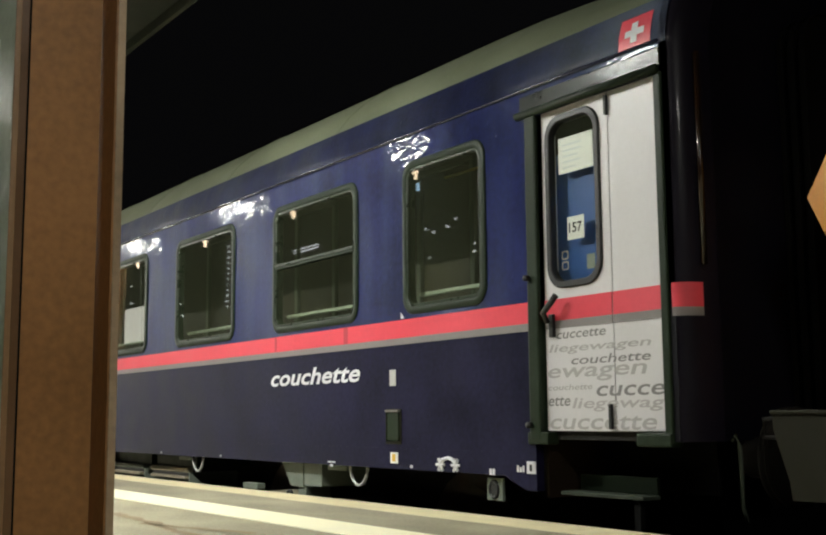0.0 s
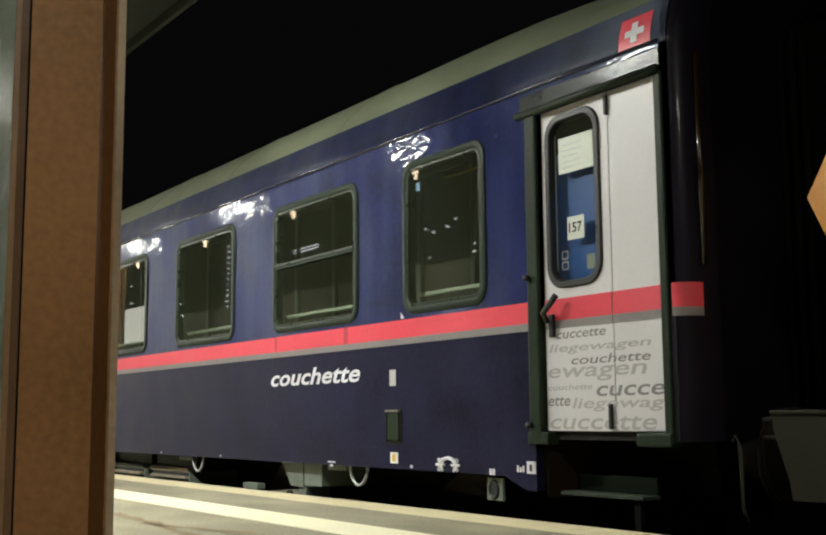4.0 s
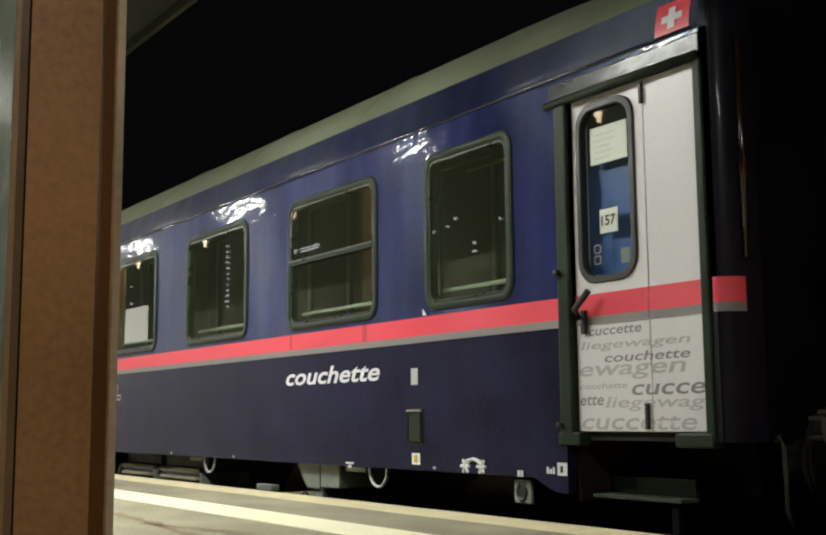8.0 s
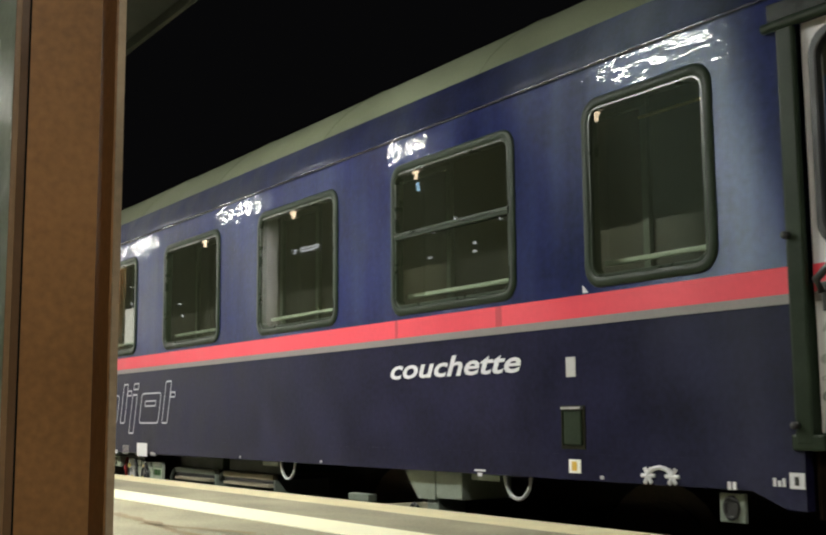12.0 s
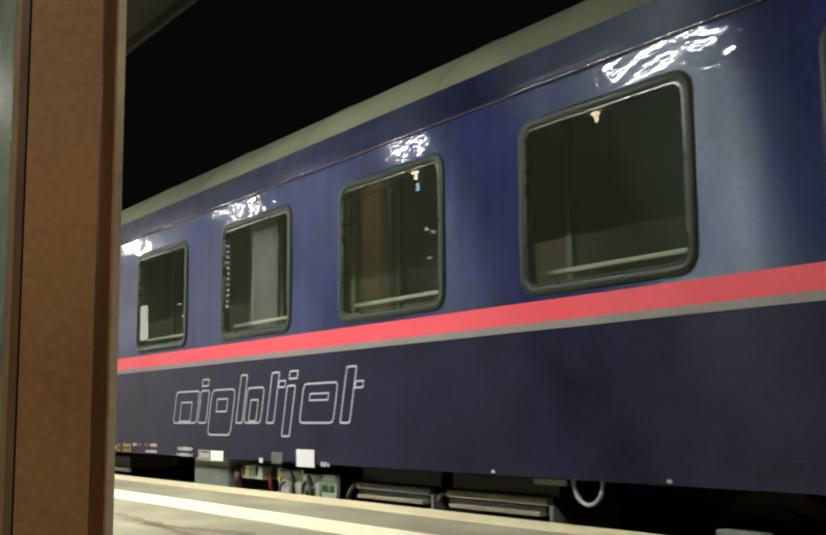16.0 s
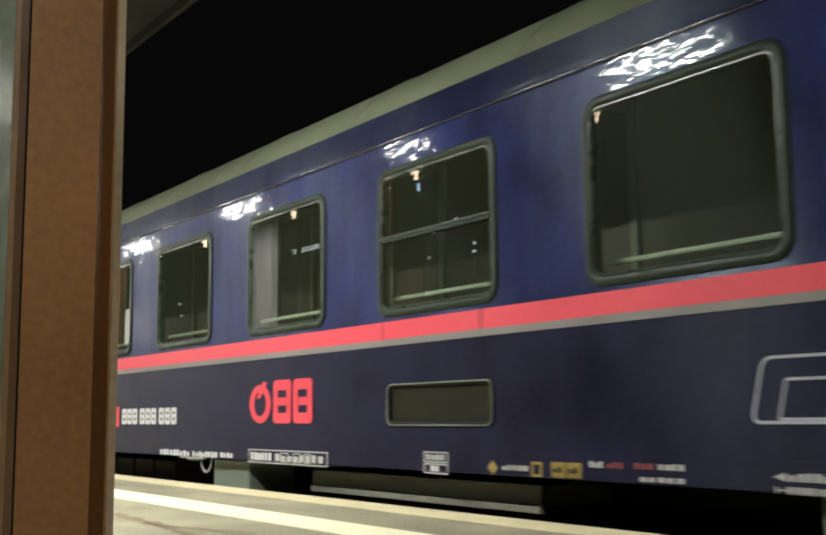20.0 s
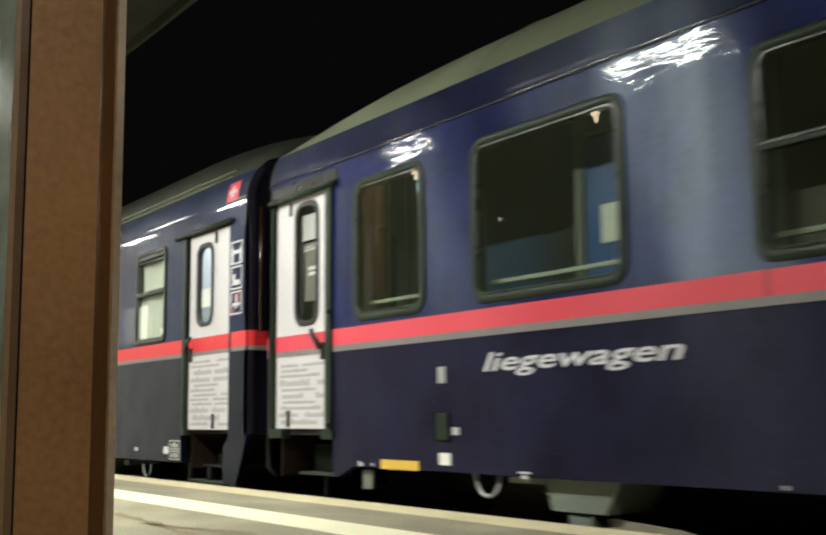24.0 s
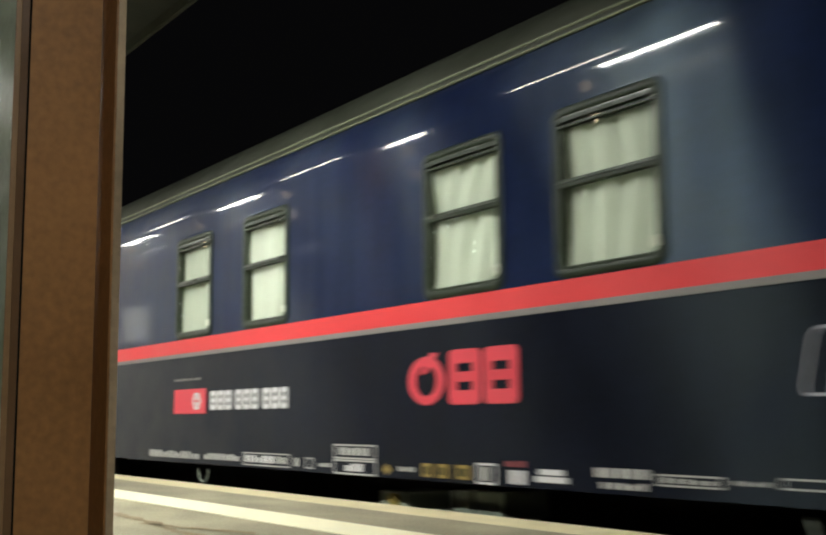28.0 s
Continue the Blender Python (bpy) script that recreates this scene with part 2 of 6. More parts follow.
LINE = mat("cream_safety_line", (0.95, 0.91, 0.66), 0.7, vary=0.06, scale=3, fine=140, bump=0.001, bump_scale=120)
DIRT = mat("tar_crack_filler", (0.265, 0.205, 0.115), 0.8, vary=0.3)
BALLAST = mat("dark_ballast", (0.06, 0.055, 0.05), 0.9, vary=0.5, scale=14, fine=60, bump=0.04, bump_scale=18)
RAILSTEEL = mat("rail_steel", (0.22, 0.18, 0.15), 0.4, metal=0.8, vary=0.3)
SLEEPER = mat("concrete_sleeper", (0.16, 0.15, 0.14), 0.85, vary=0.25)
CANOPY = mat("grey_green_canopy_sheet", (0.022, 0.026, 0.020), 0.6, vary=0.15, scale=1.2)
HOUSING = mat("white_lamp_housing", (0.6, 0.6, 0.56), 0.5, vary=0.05)
FACADE = mat("dark_facade_plaster", (0.045, 0.042, 0.04), 0.85, vary=0.3, scale=0.4)
TUBE_A = glow("tube_light", (0.97, 0.96, 0.87), LAMP_A)
TUBE_B = glow("edge_tube_light", (0.97, 0.96, 0.87), LAMP_B)
TUBE_FILL = glow("fill_tube_light", (0.97, 0.95, 0.84), LAMP_A * 0.17)
# the last mirrored lamp is set stronger, to lift its smear on the coaches
TUBE_STRONG = glow("strong_tube_light", (0.95, 0.98, 0.90), LAMP_A * 1.75)
TUBE_NEAR = glow("near_tube_light", (0.97, 0.96, 0.87), LAMP_A * 0.95)
WARM_C = glow("warm_lamp_light", (1.0, 0.78, 0.52), LAMP_C)
SIGN_LIGHT = glow("backlit_sign_face", (0.96, 0.95, 0.80), 2.6)
FAR_WHITE = glow("far_lamp_light", (0.92, 0.97, 1.0), 4.0)
FAR_BLUE = glow("far_blue_light", (0.45, 0.75, 1.0), 6.0)
VEST_LIGHT = glow("vestibule_tube_light", (0.92, 0.97, 1.0), 22.0)


# ---------------------------------------------------------------- building helpers
ORIGIN = {}


def box(bm, x0, x1, y0, y1, z0, z1, bevel=0.0):
    vs = [bm.verts.new((x, y, z)) for x in (x0, x1) for y in (y0, y1) for z in (z0, z1)]
    fs = [bm.faces.new([vs[i] for i in q]) for q in
          ((0, 1, 3, 2), (4, 6, 7, 5), (0, 4, 5, 1), (2, 3, 7, 6), (0, 2, 6, 4), (1, 5, 7, 3))]
    if bevel:
        es = list({e for f in fs for e in f.edges})
        bmesh.ops.bevel(bm, geom=es, offset=bevel, segments=2, affect="EDGES", profile=0.6)
    return bm


def boxes(*rows, bevel=0.0):
    bm = bmesh.new()
    for r in rows:
        box(bm, *r, bevel=bevel)
    return bm


def prism(bm, pts, y0, y1):
    """A slab with the outline pts in x and z, from y0 to y1."""
    a = [bm.verts.new((x, y0, z)) for x, z in pts]
    b = [bm.verts.new((x, y1, z)) for x, z in pts]
    n = len(pts)
    bm.faces.new(a)
    bm.faces.new(b[::-1])
    for i in range(n):
        bm.faces.new((a[i], b[i], b[(i + 1) % n], a[(i + 1) % n]))
    bmesh.ops.recalc_face_normals(bm, faces=bm.faces[:])
    return bm


def rounded(w, h, r, n=5):
    pts = []
    for cx, cz, a0 in ((w / 2 - r, h / 2 - r, 0), (-w / 2 + r, h / 2 - r, 90), (-w / 2 + r, -h / 2 + r, 180), (w / 2 - r, -h / 2 + r, 270)):
        for i in range(n + 1):
            a = radians(a0 + 90 * i / n)
            pts.append((cx + r * math.cos(a), cz + r * math.sin(a)))
    return pts


def ring(bm, w, h, r, wd, y0, y1, lip=0.006):
    """A rounded frame round an opening, wd wide, raised from y1 to y0, with a softened outer lip."""
    o, i = rounded(w, h, r), rounded(w - 2 * wd, h - 2 * wd, max(0.01, r - wd * 0.7))
    o2 = rounded(w - 2 * lip, h - 2 * lip, r - lip)
    i2 = rounded(w - 2 * wd + 2 * lip, h - 2 * wd + 2 * lip, max(0.012, r - wd * 0.7 + lip))
    rows = [[bm.verts.new((x, y, z)) for x, z in p] for p, y in ((o, y1), (o, y0 + lip), (o2, y0), (i2, y0), (i, y0 + lip), (i, y1))]
    n = len(o)
    for a, b in zip(rows, rows[1:]):
        for k in range(n):
            bm.faces.new((a[k], a[(k + 1) % n], b[(k + 1) % n], b[k]))
    bmesh.ops.recalc_face_normals(bm, faces=bm.faces[:])
    return bm


def tube(bm, pts, r, n=8, closed=False):
    pts = [Vector(p) for p in pts]
    rings = []
    m = len(pts)
    for k, p in enumerate(pts):
        a = pts[(k - 1) % m] if closed or k else p
        b = pts[(k + 1) % m] if closed or k < m - 1 else p
        d = (b - a).normalized()
        u = d.cross(Vector((0, 0, 1))) if abs(d.z) < 0.9 else d.cross(Vector((0, 1, 0)))
        u.normalize()
        v = d.cross(u)
        rings.append([bm.verts.new(p + r * (math.cos(2 * math.pi * j / n) * u + math.sin(2 * math.pi * j / n) * v)) for j in range(n)])
    pairs = list(zip(rings, rings[1:])) + ([(rings[-1], rings[0])] if closed else [])
    for a, b in pairs:
        for j in range(n):
            bm.faces.new((a[j], a[(j + 1) % n], b[(j + 1) % n], b[j]))
    if not closed:
        bm.faces.new(rings[0][::-1])
        bm.faces.new(rings[-1])
    bmesh.ops.recalc_face_normals(bm, faces=bm.faces[:])
    return bm


def disc(bm, x, y0, y1, z, r, n=28, hole=0.0):
    """A wheel-like disc with its axis along y."""
    prof = [(hole or 0.001, y0), (r, y0), (r, y1), (hole or 0.001, y1)]
    rows = []
    for k in range(n):
        a = 2 * math.pi * k / n
        rows.append([bm.verts.new((x + q * math.cos(a), y, z + q * math.sin(a))) for q, y in prof])
    for k in range(n):
        a, b = rows[k], rows[(k + 1) % n]
        for j in range(4):
            bm.faces.new((a[j], a[(j + 1) % 4], b[(j + 1) % 4], b[j]))
    bmesh.ops.recalc_face_normals(bm, faces=bm.faces[:])
    return bm


def mesh_of(name, bm, material, smooth=False):
    me = bpy.data.meshes.new(name)
    bm.to_mesh(me)
    bm.free()
    me.materials.append(material)
    if smooth:
        for p in me.polygons:
            p.use_smooth = True
    return me


def thing(name, at, label, category, group="", kind=""):
    ob = new(name)
    ob.location = at
    ORIGIN[ob] = Vector(at)
    return tagged(ob, label, category, group, kind)


def solid(name, bm, material, label, category, group="", kind="", smooth=False, at=(0, 0, 0)):
    ob = new(name, mesh_of(name, bm, material, smooth))
    ob.location = at
    ORIGIN[ob] = Vector(at)
    return tagged(ob, label, category, group, kind)


def part(name, bm, material, parent, label="", at=(0, 0, 0), smooth=False, shadow=True):
    """One mesh under a thing or a part; at: where its own origin lies, in the coordinates of the place at the start."""
    me = bm if isinstance(bm, bpy.types.Mesh) else mesh_of(name, bm, material, smooth)
    ob = new(name, me)
    ob.parent = parent
    ORIGIN[ob] = Vector(at)
    ob.location = Vector(at) - ORIGIN[parent]
    if label:
        ob["label"] = label
    if not shadow:
        ob.visible_shadow = False
    return ob


def lettering(text, x0, x1, z0, z1, y, shear=0.25, weight=0.012):
    """Flat letters that fill x0..x1 and z0..z1, read from the platform."""
    cu = bpy.data.curves.new("letters", "FONT")
    cu.body, cu.shear, cu.size, cu.resolution_u, cu.offset = text, shear, 1.0, 3, weight
    ob = new("letters", cu)
    me = bpy.data.meshes.new_from_object(ob.evaluated_get(bpy.context.evaluated_depsgraph_get()))
    bpy.data.objects.remove(ob)
    bm = bmesh.new()
    bm.from_mesh(me)
    bpy.data.meshes.remove(me)
    xs = [v.co.x for v in bm.verts]
    ys = [v.co.y for v in bm.verts]
    ax, bx, ay, by = min(xs), max(xs), min(ys), max(ys)
    for v in bm.verts:
        v.co = Vector((x0 + (v.co.x - ax) / (bx - ax) * (x1 - x0), y, z0 + (v.co.y - ay) / (by - ay) * (z1 - z0)))
    return bm


def outline(bm, pts, wd, y):
    """A thin closed line along pts."""
    n = len(pts)
    area = sum(pts[i][0] * pts[(i + 1) % n][1] - pts[(i + 1) % n][0] * pts[i][1] for i in range(n))
    sgn = 1 if area > 0 else -1
    ins = []
    for i in range(n):
        p, c, q = Vector(pts[i - 1]), Vector(pts[i]), Vector(pts[(i + 1) % n])
        d1, d2 = (c - p).normalized(), (q - c).normalized()
        n1, n2 = Vector((-d1.y, d1.x)) * sgn, Vector((-d2.y, d2.x)) * sgn
        b = (n1 + n2).normalized()
        ins.append(c + b * wd / max(0.4, b.dot(n1)))
    a = [bm.verts.new((x, y, z)) for x, z in pts]
    b = [bm.verts.new((v.x, y, v.y)) for v in ins]
    for i in range(n):
        bm.faces.new((a[i], a[(i + 1) % n], b[(i + 1) % n], b[i]))
    return bm


def plate_with_holes(xs, zs, hole, y0, y1):
    """A wall of cells between the breaks xs and zs, with openings where hole(x, z) says so, from y0 (outer) to y1."""
    bm = bmesh.new()
    nx, nz = len(xs), len(zs)
    vo, vi = {}, {}
    def v(d, i, j, y):
        if (i, j) not in d:
            d[i, j] = bm.verts.new((xs[i], y, zs[j]))
        return d[i, j]
    full = {(i, j): not hole((xs[i] + xs[i + 1]) / 2, (zs[j] + zs[j + 1]) / 2) for i in range(nx - 1) for j in range(nz - 1)}
    for (i, j), ok in full.items():
        if not ok:
            continue
        bm.faces.new([v(vo, *q, y0) for q in ((i, j), (i + 1, j), (i + 1, j + 1), (i, j + 1))])
        bm.faces.new([v(vi, *q, y1) for q in ((i, j), (i, j + 1), (i + 1, j + 1), (i + 1, j))])
        for (di, dj), (p, q) in {(-1, 0): ((i, j), (i, j + 1)), (1, 0): ((i + 1, j + 1), (i + 1, j)),
                                 (0, -1): ((i + 1, j), (i, j)), (0, 1): ((i, j + 1), (i + 1, j + 1))}.items():
            if not full.get((i + di, j + dj), False):
                bm.faces.new((v(vo, *p, y0), v(vi, *p, y1), v(vi, *q, y1), v(vo, *q, y0)))
    bmesh.ops.recalc_face_normals(bm, faces=bm.faces[:])
    return bm


def loft(sections):
    """Faces between rows of points."""
    bm = bmesh.new()
    rows = [[bm.verts.new(p) for p in s] for s in sections]
    for a, b in zip(rows, rows[1:]):
        for j in range(len(a) - 1):
            bm.faces.new((a[j], b[j], b[j + 1], a[j + 1]))
    bmesh.ops.recalc_face_normals(bm, faces=bm.faces[:])
    return bm


# ---------------------------------------------------------------- ground, track, platform
RAIL = -0.74
AXIS = 1.41       # middle of the track the train stands on

bm = bmesh.new()
bmesh.ops.create_grid(bm, x_segments=60, y_segments=60, size=900)
for v in bm.verts:
    v.co.z = RAIL - 0.42
solid("ground", bm, BALLAST, "dark night-time railway ground of gravel", "ground", kind="structure")


def ballast_bed(yc):
    xs = [-90 + 1.0 * i for i in range(131)]
    prof = ((-1.6, -0.42), (-1.5, -0.2), (-0.9, -0.18), (0, -0.2), (0.9, -0.18), (1.5, -0.2), (2.3, -0.42))
    rng = random.Random(4)
    return loft([[(x, yc + y, RAIL + z + rng.uniform(-0.02, 0.02)) for y, z in prof] for x in xs])


solid("ballast_bed", ballast_bed(AXIS), BALLAST, "dark gravel ballast bed under the train's track", "ballast", kind="structure", smooth=True)
solid("ballast_bed", ballast_bed(-11.2), BALLAST, "dark gravel ballast bed behind the platform", "ballast", kind="structure", smooth=True)
RAILPROF = [(-0.07, -0.16), (0.07, -0.16), (0.07, -0.14), (0.012, -0.12), (0.012, -0.04), (0.036, -0.03), (0.036, 0.0), (-0.036, 0.0),
            (-0.036, -0.03), (-0.012, -0.04), (-0.012, -0.12), (-0.07, -0.14), (-0.07, -0.16)]
for yc in (AXIS, -11.2):
    track = thing("track", (0, yc, RAIL), "steel rails on concrete sleepers in ballast", "railway track", "tracks", "structure")
    for side in (-0.753, 0.753):
        part("rail", loft([[(x, yc + side + y, RAIL + z) for y, z in RAILPROF] for x in (-90, 40)]), RAILSTEEL, track)
    sl = mesh_of("sleeper", boxes((-0.13, 0.13, -1.3, 1.3, -0.1, 0.1), bevel=0.02), SLEEPER)
    for i in range(130 if yc == AXIS else 60):
        part("sleeper", sl, SLEEPER, track, at=(-60 + 0.65 * i if yc == AXIS else -40 + 0.65 * i, yc, RAIL - 0.24))

EDGE = -0.13
plat = solid("platform", boxes((-90, 40, -8.6, EDGE - 0.28, RAIL - 0.4, 0.0)), ASPHALT,
             "grey asphalt station platform with worn patches", "platform", kind="structure")
cop = mesh_of("coping_slab", boxes((-0.496, 0.496, -0.14, 0.14, -0.14, 0.004), bevel=0.008), COPING)
wall = part("platform_wall", boxes((-90, 40, EDGE - 0.28, EDGE - 0.06, RAIL - 0.4, -0.14)), SLEEPER, plat, "concrete platform side wall")
for i in range(70):
    part("coping_slab", cop, COPING, plat, at=(-58.5 + i, EDGE - 0.14, 0.0))
part("coping_rest", boxes((-90, -59.01, EDGE - 0.28, EDGE, -0.14, 0.004), (11.01, 40, EDGE - 0.28, EDGE, -0.14, 0.004)), COPING, plat)
part("safety_line", boxes((-90, 40, -1.235, -0.93, -0.02, 0.005)), LINE, plat, "cream painted safety line")
rng = random.Random(11)
for x0, y0, n, ang in ((-6.3, -1.66, 26, -0.25), (-5.6, -1.75, 14, 0.35), (-9.0, -1.75, 30, 0.05)):
    pts, x, y = [], x0, y0
    for i in range(n):
        pts.append((x, y))
        ang += rng.uniform(-0.25, 0.25)
        x += 0.07 * math.cos(ang)
        y += 0.07 * math.sin(ang) * 0.6
    bm = bmesh.new()
    a = [bm.verts.new((px, py - 0.012 - rng.random() * 0.03, 0.004)) for px, py in pts]
    b = [bm.verts.new((px, py + 0.012 + rng.random() * 0.03, 0.004)) for px, py in pts]
    for i in range(n - 1):
        bm.faces.new((a[i], a[i + 1], b[i + 1], b[i]))
    part("tar_crack", bm, DIRT, plat, "dark sealed crack in the asphalt")

# ---------------------------------------------------------------- canopy, columns, lamps
CANZ = 4.3
canopy = solid("canopy", boxes((-75, 30, -5.3, -0.11, CANZ, CANZ + 0.12)), CANOPY, "grey-green steel platform canopy", "canopy", kind="structure")
part("fascia", boxes((-75, 30, -0.11, -0.06, CANZ - 0.10, CANZ + 0.16), bevel=0.01), CANOPY, canopy)
for y in (-4.4, -2.8, -1.1):
    part("purlin", boxes((-75, 30, y - 0.04, y + 0.04, CANZ - 0.14, CANZ - 0.002)), CANOPY, canopy)


def column(x):
    col = thing("column", (x, -3.205, 0), "brown painted steel H-section canopy column on the platform", "column", "canopy columns")
    y0, y1 = -3.328, -3.122
    part("web", boxes((x - 0.100, x - 0.084, y0 + 0.016, y1 - 0.018, 0, CANZ)), BROWN, col)
    part("flange", boxes((x - 0.3, x, y0, y0 + 0.015, 0, CANZ), bevel=0.002), TEAL, col, "grey-green painted flange")
    part("flange", boxes((x - 0.3, x, y1 - 0.017, y1, 0, CANZ), bevel=0.002), BROWN, col)
    # strips paint the lit edges, the shaded bevel and the shadow gap
    part("edge_strip", boxes((x + 0.001, x + 0.004, y0 - 0.001, y0 + 0.010, 0, CANZ), bevel=0.002), COLEDGE, col, "worn flange edge with its highlight painted lighter")
    part("edge_strip", boxes((x + 0.001, x + 0.003, y0 + 0.010, y0 + 0.024, 0, CANZ), bevel=0.001), COLBROWN, col, "flange bevel with its shade painted darker brown")
    part("seam", boxes((x + 0.001, x + 0.002, y0 + 0.024, y0 + 0.028, 0, CANZ)), DEEPBLACK, col, "dark strip for the shadow gap beside the flange")
    part("edge_strip", boxes((x + 0.001, x + 0.004, y1 - 0.014, y1 + 0.001, 0, CANZ), bevel=0.001), COLPALE, col, "worn flange edge with its highlight painted lighter")
    part("base_plate", boxes((x - 0.36, x + 0.06, y0 - 0.06, y1 + 0.06, 0.0, 0.025), bevel=0.004), BROWN, col)
    part("head_bracket", boxes((x - 0.2, x - 0.1, -4.6, -0.4, CANZ - 0.26, CANZ - 0.142), bevel=0.01), CANOPY, col)
    return col


for i in (-3, -2, -1, 0, 1):
    column(-2.08 + 9.2 * i)


def tube_lamp(x, y, z, glowing, label, group, half=0.05):
    lamp = thing("platform_lamp", (x, y, z), label, "lamp", group)
    part("tube", boxes((x - 0.68, x + 0.68, y - half, y + half, z - 0.012, z - 0.004)), glowing, lamp, "glowing fluorescent tube cover")
    part("housing", boxes((x - 0.74, x + 0.74, y - 0.10, y + 0.10, z, z + 0.07), bevel=0.012), HOUSING, lamp)
    for dy in (-0.092, 0.092):
        part("housing_lip", boxes((x - 0.72, x + 0.72, y + dy - 0.006, y + dy + 0.006, z - 0.014, z)), HOUSING, lamp)
    for dx in (-0.5, 0.5):
        part("hanger", boxes((x + dx - 0.01, x + dx + 0.01, y - 0.01, y + 0.01, z + 0.07, CANZ)), HOUSING, lamp)


for x in STATIONS:
    tube_lamp(x, -3.53, 3.75, TUBE_STRONG if x > -8 else TUBE_A, "white fluorescent lamp hanging under the canopy", "lamps over the platform")
    tube_lamp(x, -2.1, 3.87, TUBE_B, "white fluorescent lamp under the canopy near the platform edge", "lamps near the edge", 0.04)
# fill lamp, added out of view to brighten the doors on the right
tube_lamp(DIM_STATION, -3.53, 3.75, TUBE_FILL, "unseen weak fill lamp added under the canopy", "lamps over the platform")
tube_lamp(NEAR_STATION, -3.53, 3.75, TUBE_NEAR, "white fluorescent lamp hanging under the canopy", "lamps over the platform")


def mast_lamp(x):
    lamp = thing("mast_lamp", (x, -7.0, 0), "warm lamp on a slim steel mast", "lamp", "mast lamps")
    bm = tube(bmesh.new(), [(x, -7.12, 0), (x, -7.12, 4.95)], 0.045, 10)
    part("mast", bm, CANOPY, lamp, smooth=True)
    part("arm", tube(bmesh.new(), [(x, -7.12, 4.9), (x, -6.9, 4.92)], 0.03), CANOPY, lamp)
    part("lamp_head", boxes((x - 0.22, x + 0.12, -7.08, -6.9, 4.80, 4.9), bevel=0.02), HOUSING, lamp)
    part("lamp_glass", boxes((x - 0.06, x + 0.045, -7.03, -6.95, 4.735, 4.8), (x - 0.005, x + 0.03, -7.02, -6.96, 4.64, 4.735), bevel=0.012), WARM_C, lamp, "glowing warm lamp glass")


for i in range(8):
    mast_lamp(-7.0 - 4.6 * i)

# pale things behind the walk that show in the windows
pil = thing("advert_pillar", (-17.1, -4.5, 0), "tall pale white panel pillar on the platform", "pillar")
part("panel", boxes((-17.52, -16.78, -4.62, -4.48, 0.06, CANZ - 0.15), bevel=0.02), DIMWHITE, pil)
part("plinth", boxes((-17.66, -16.66, -4.66, -4.44, 0.0, 0.06), bevel=0.01), CANOPY, pil)
sgn = thing("hanging_sign", (-23.6, -4.5, 2.2), "backlit plain pale sign board hanging from the canopy", "sign")
part("board", boxes((-24.6, -22.6, -4.56, -4.46, 2.15, 2.86), bevel=0.01), SIGN_LIGHT, sgn, "glowing plain sign face")
for x in (-24.3, -22.9):
    part("hanger", boxes((x - 0.015, x + 0.015, -4.525, -4.495, 2.86, CANZ)), CANOPY, sgn)

# dark buildings that close the place behind the camera and beyond the train
fac = solid("far_building", boxes((-110, 60, -24, -19.6, RAIL - 0.42, 12.5)), FACADE, "dark station building across the tracks at night", "building", kind="structure")
part("roof_edge", boxes((-110.2, 60.2, -24.2, -19.4, 12.5, 12.75)), FACADE, fac)
solid("far_wall", boxes((-160, 90, 60, 61, RAIL - 0.42, 5)), FACADE, "dark distant wall beyond the tracks", "wall", kind="structure")


def far_light(x, z, w, h, m, label):
    ob = thing("wall_lamp", (x, -19.5, z), label, "lamp", "lamps on the far building")
    part("lamp_glass", boxes((x - w / 2, x + w / 2, -19.5, -19.44, z - h / 2, z + h / 2), bevel=0.01), m, ob)
    part("bracket", boxes((x - 0.03, x + 0.03, -19.6, -19.5, z - 0.03, z + 0.03)), HOUSING, ob)


for i in range(12):
    far_light(-51.8, 6.03 + i * 0.275, 0.15, 0.07, FAR_WHITE, "small white lamp in a vertical row on a dark building")
for dz in (-0.06, 0.06):
    far_light(-43.6, 7.87 + dz, 2.3, 0.05, FAR_WHITE, "long white strip lamp on a dark building")
for x, z in ((-34.24, 7.42), (-32.34, 7.52), (-33.73, 7.24), (-32.83, 7.31), (-34.02, 6.31), (-29.76, 7.13), (-31.26, 6.5), (-31.26, 6.2), (-65.6, 8.4), (-65.6, 7.4), (-58.0, 6.69), (-57.6, 6.03)):
    far_light(x, z, 0.13, 0.09, FAR_WHITE, "small white lamp on a dark building")
far_light(-34.67, 9.08, 0.22, 0.3, FAR_BLUE, "small bluish lamp on a dark building")


# ---------------------------------------------------------------- coaches
CANT = [(0.5 * (1 - math.cos(radians(a))), 2.265 + 0.5 * math.sin(radians(a))) for a in (0, 4, 8, 12, 16, 20, 25, 30)]
# the sleeper's side swells a little below its gutter and then turns in
CANT2 = [(0.0, 2.12)]
for z, lean in ((2.135, -0.35), (2.15, -0.8), (2.165, -1.25), (2.19, -1.65), (2.215, -1.75), (2.236, -1.4), (2.256, -0.9), (2.274, -0.65), (2.29, 1.5), (2.31, 5.6)):
    CANT2.append((CANT2[-1][0] + (z - CANT2[-1][1]) * math.tan(radians(lean)), z))
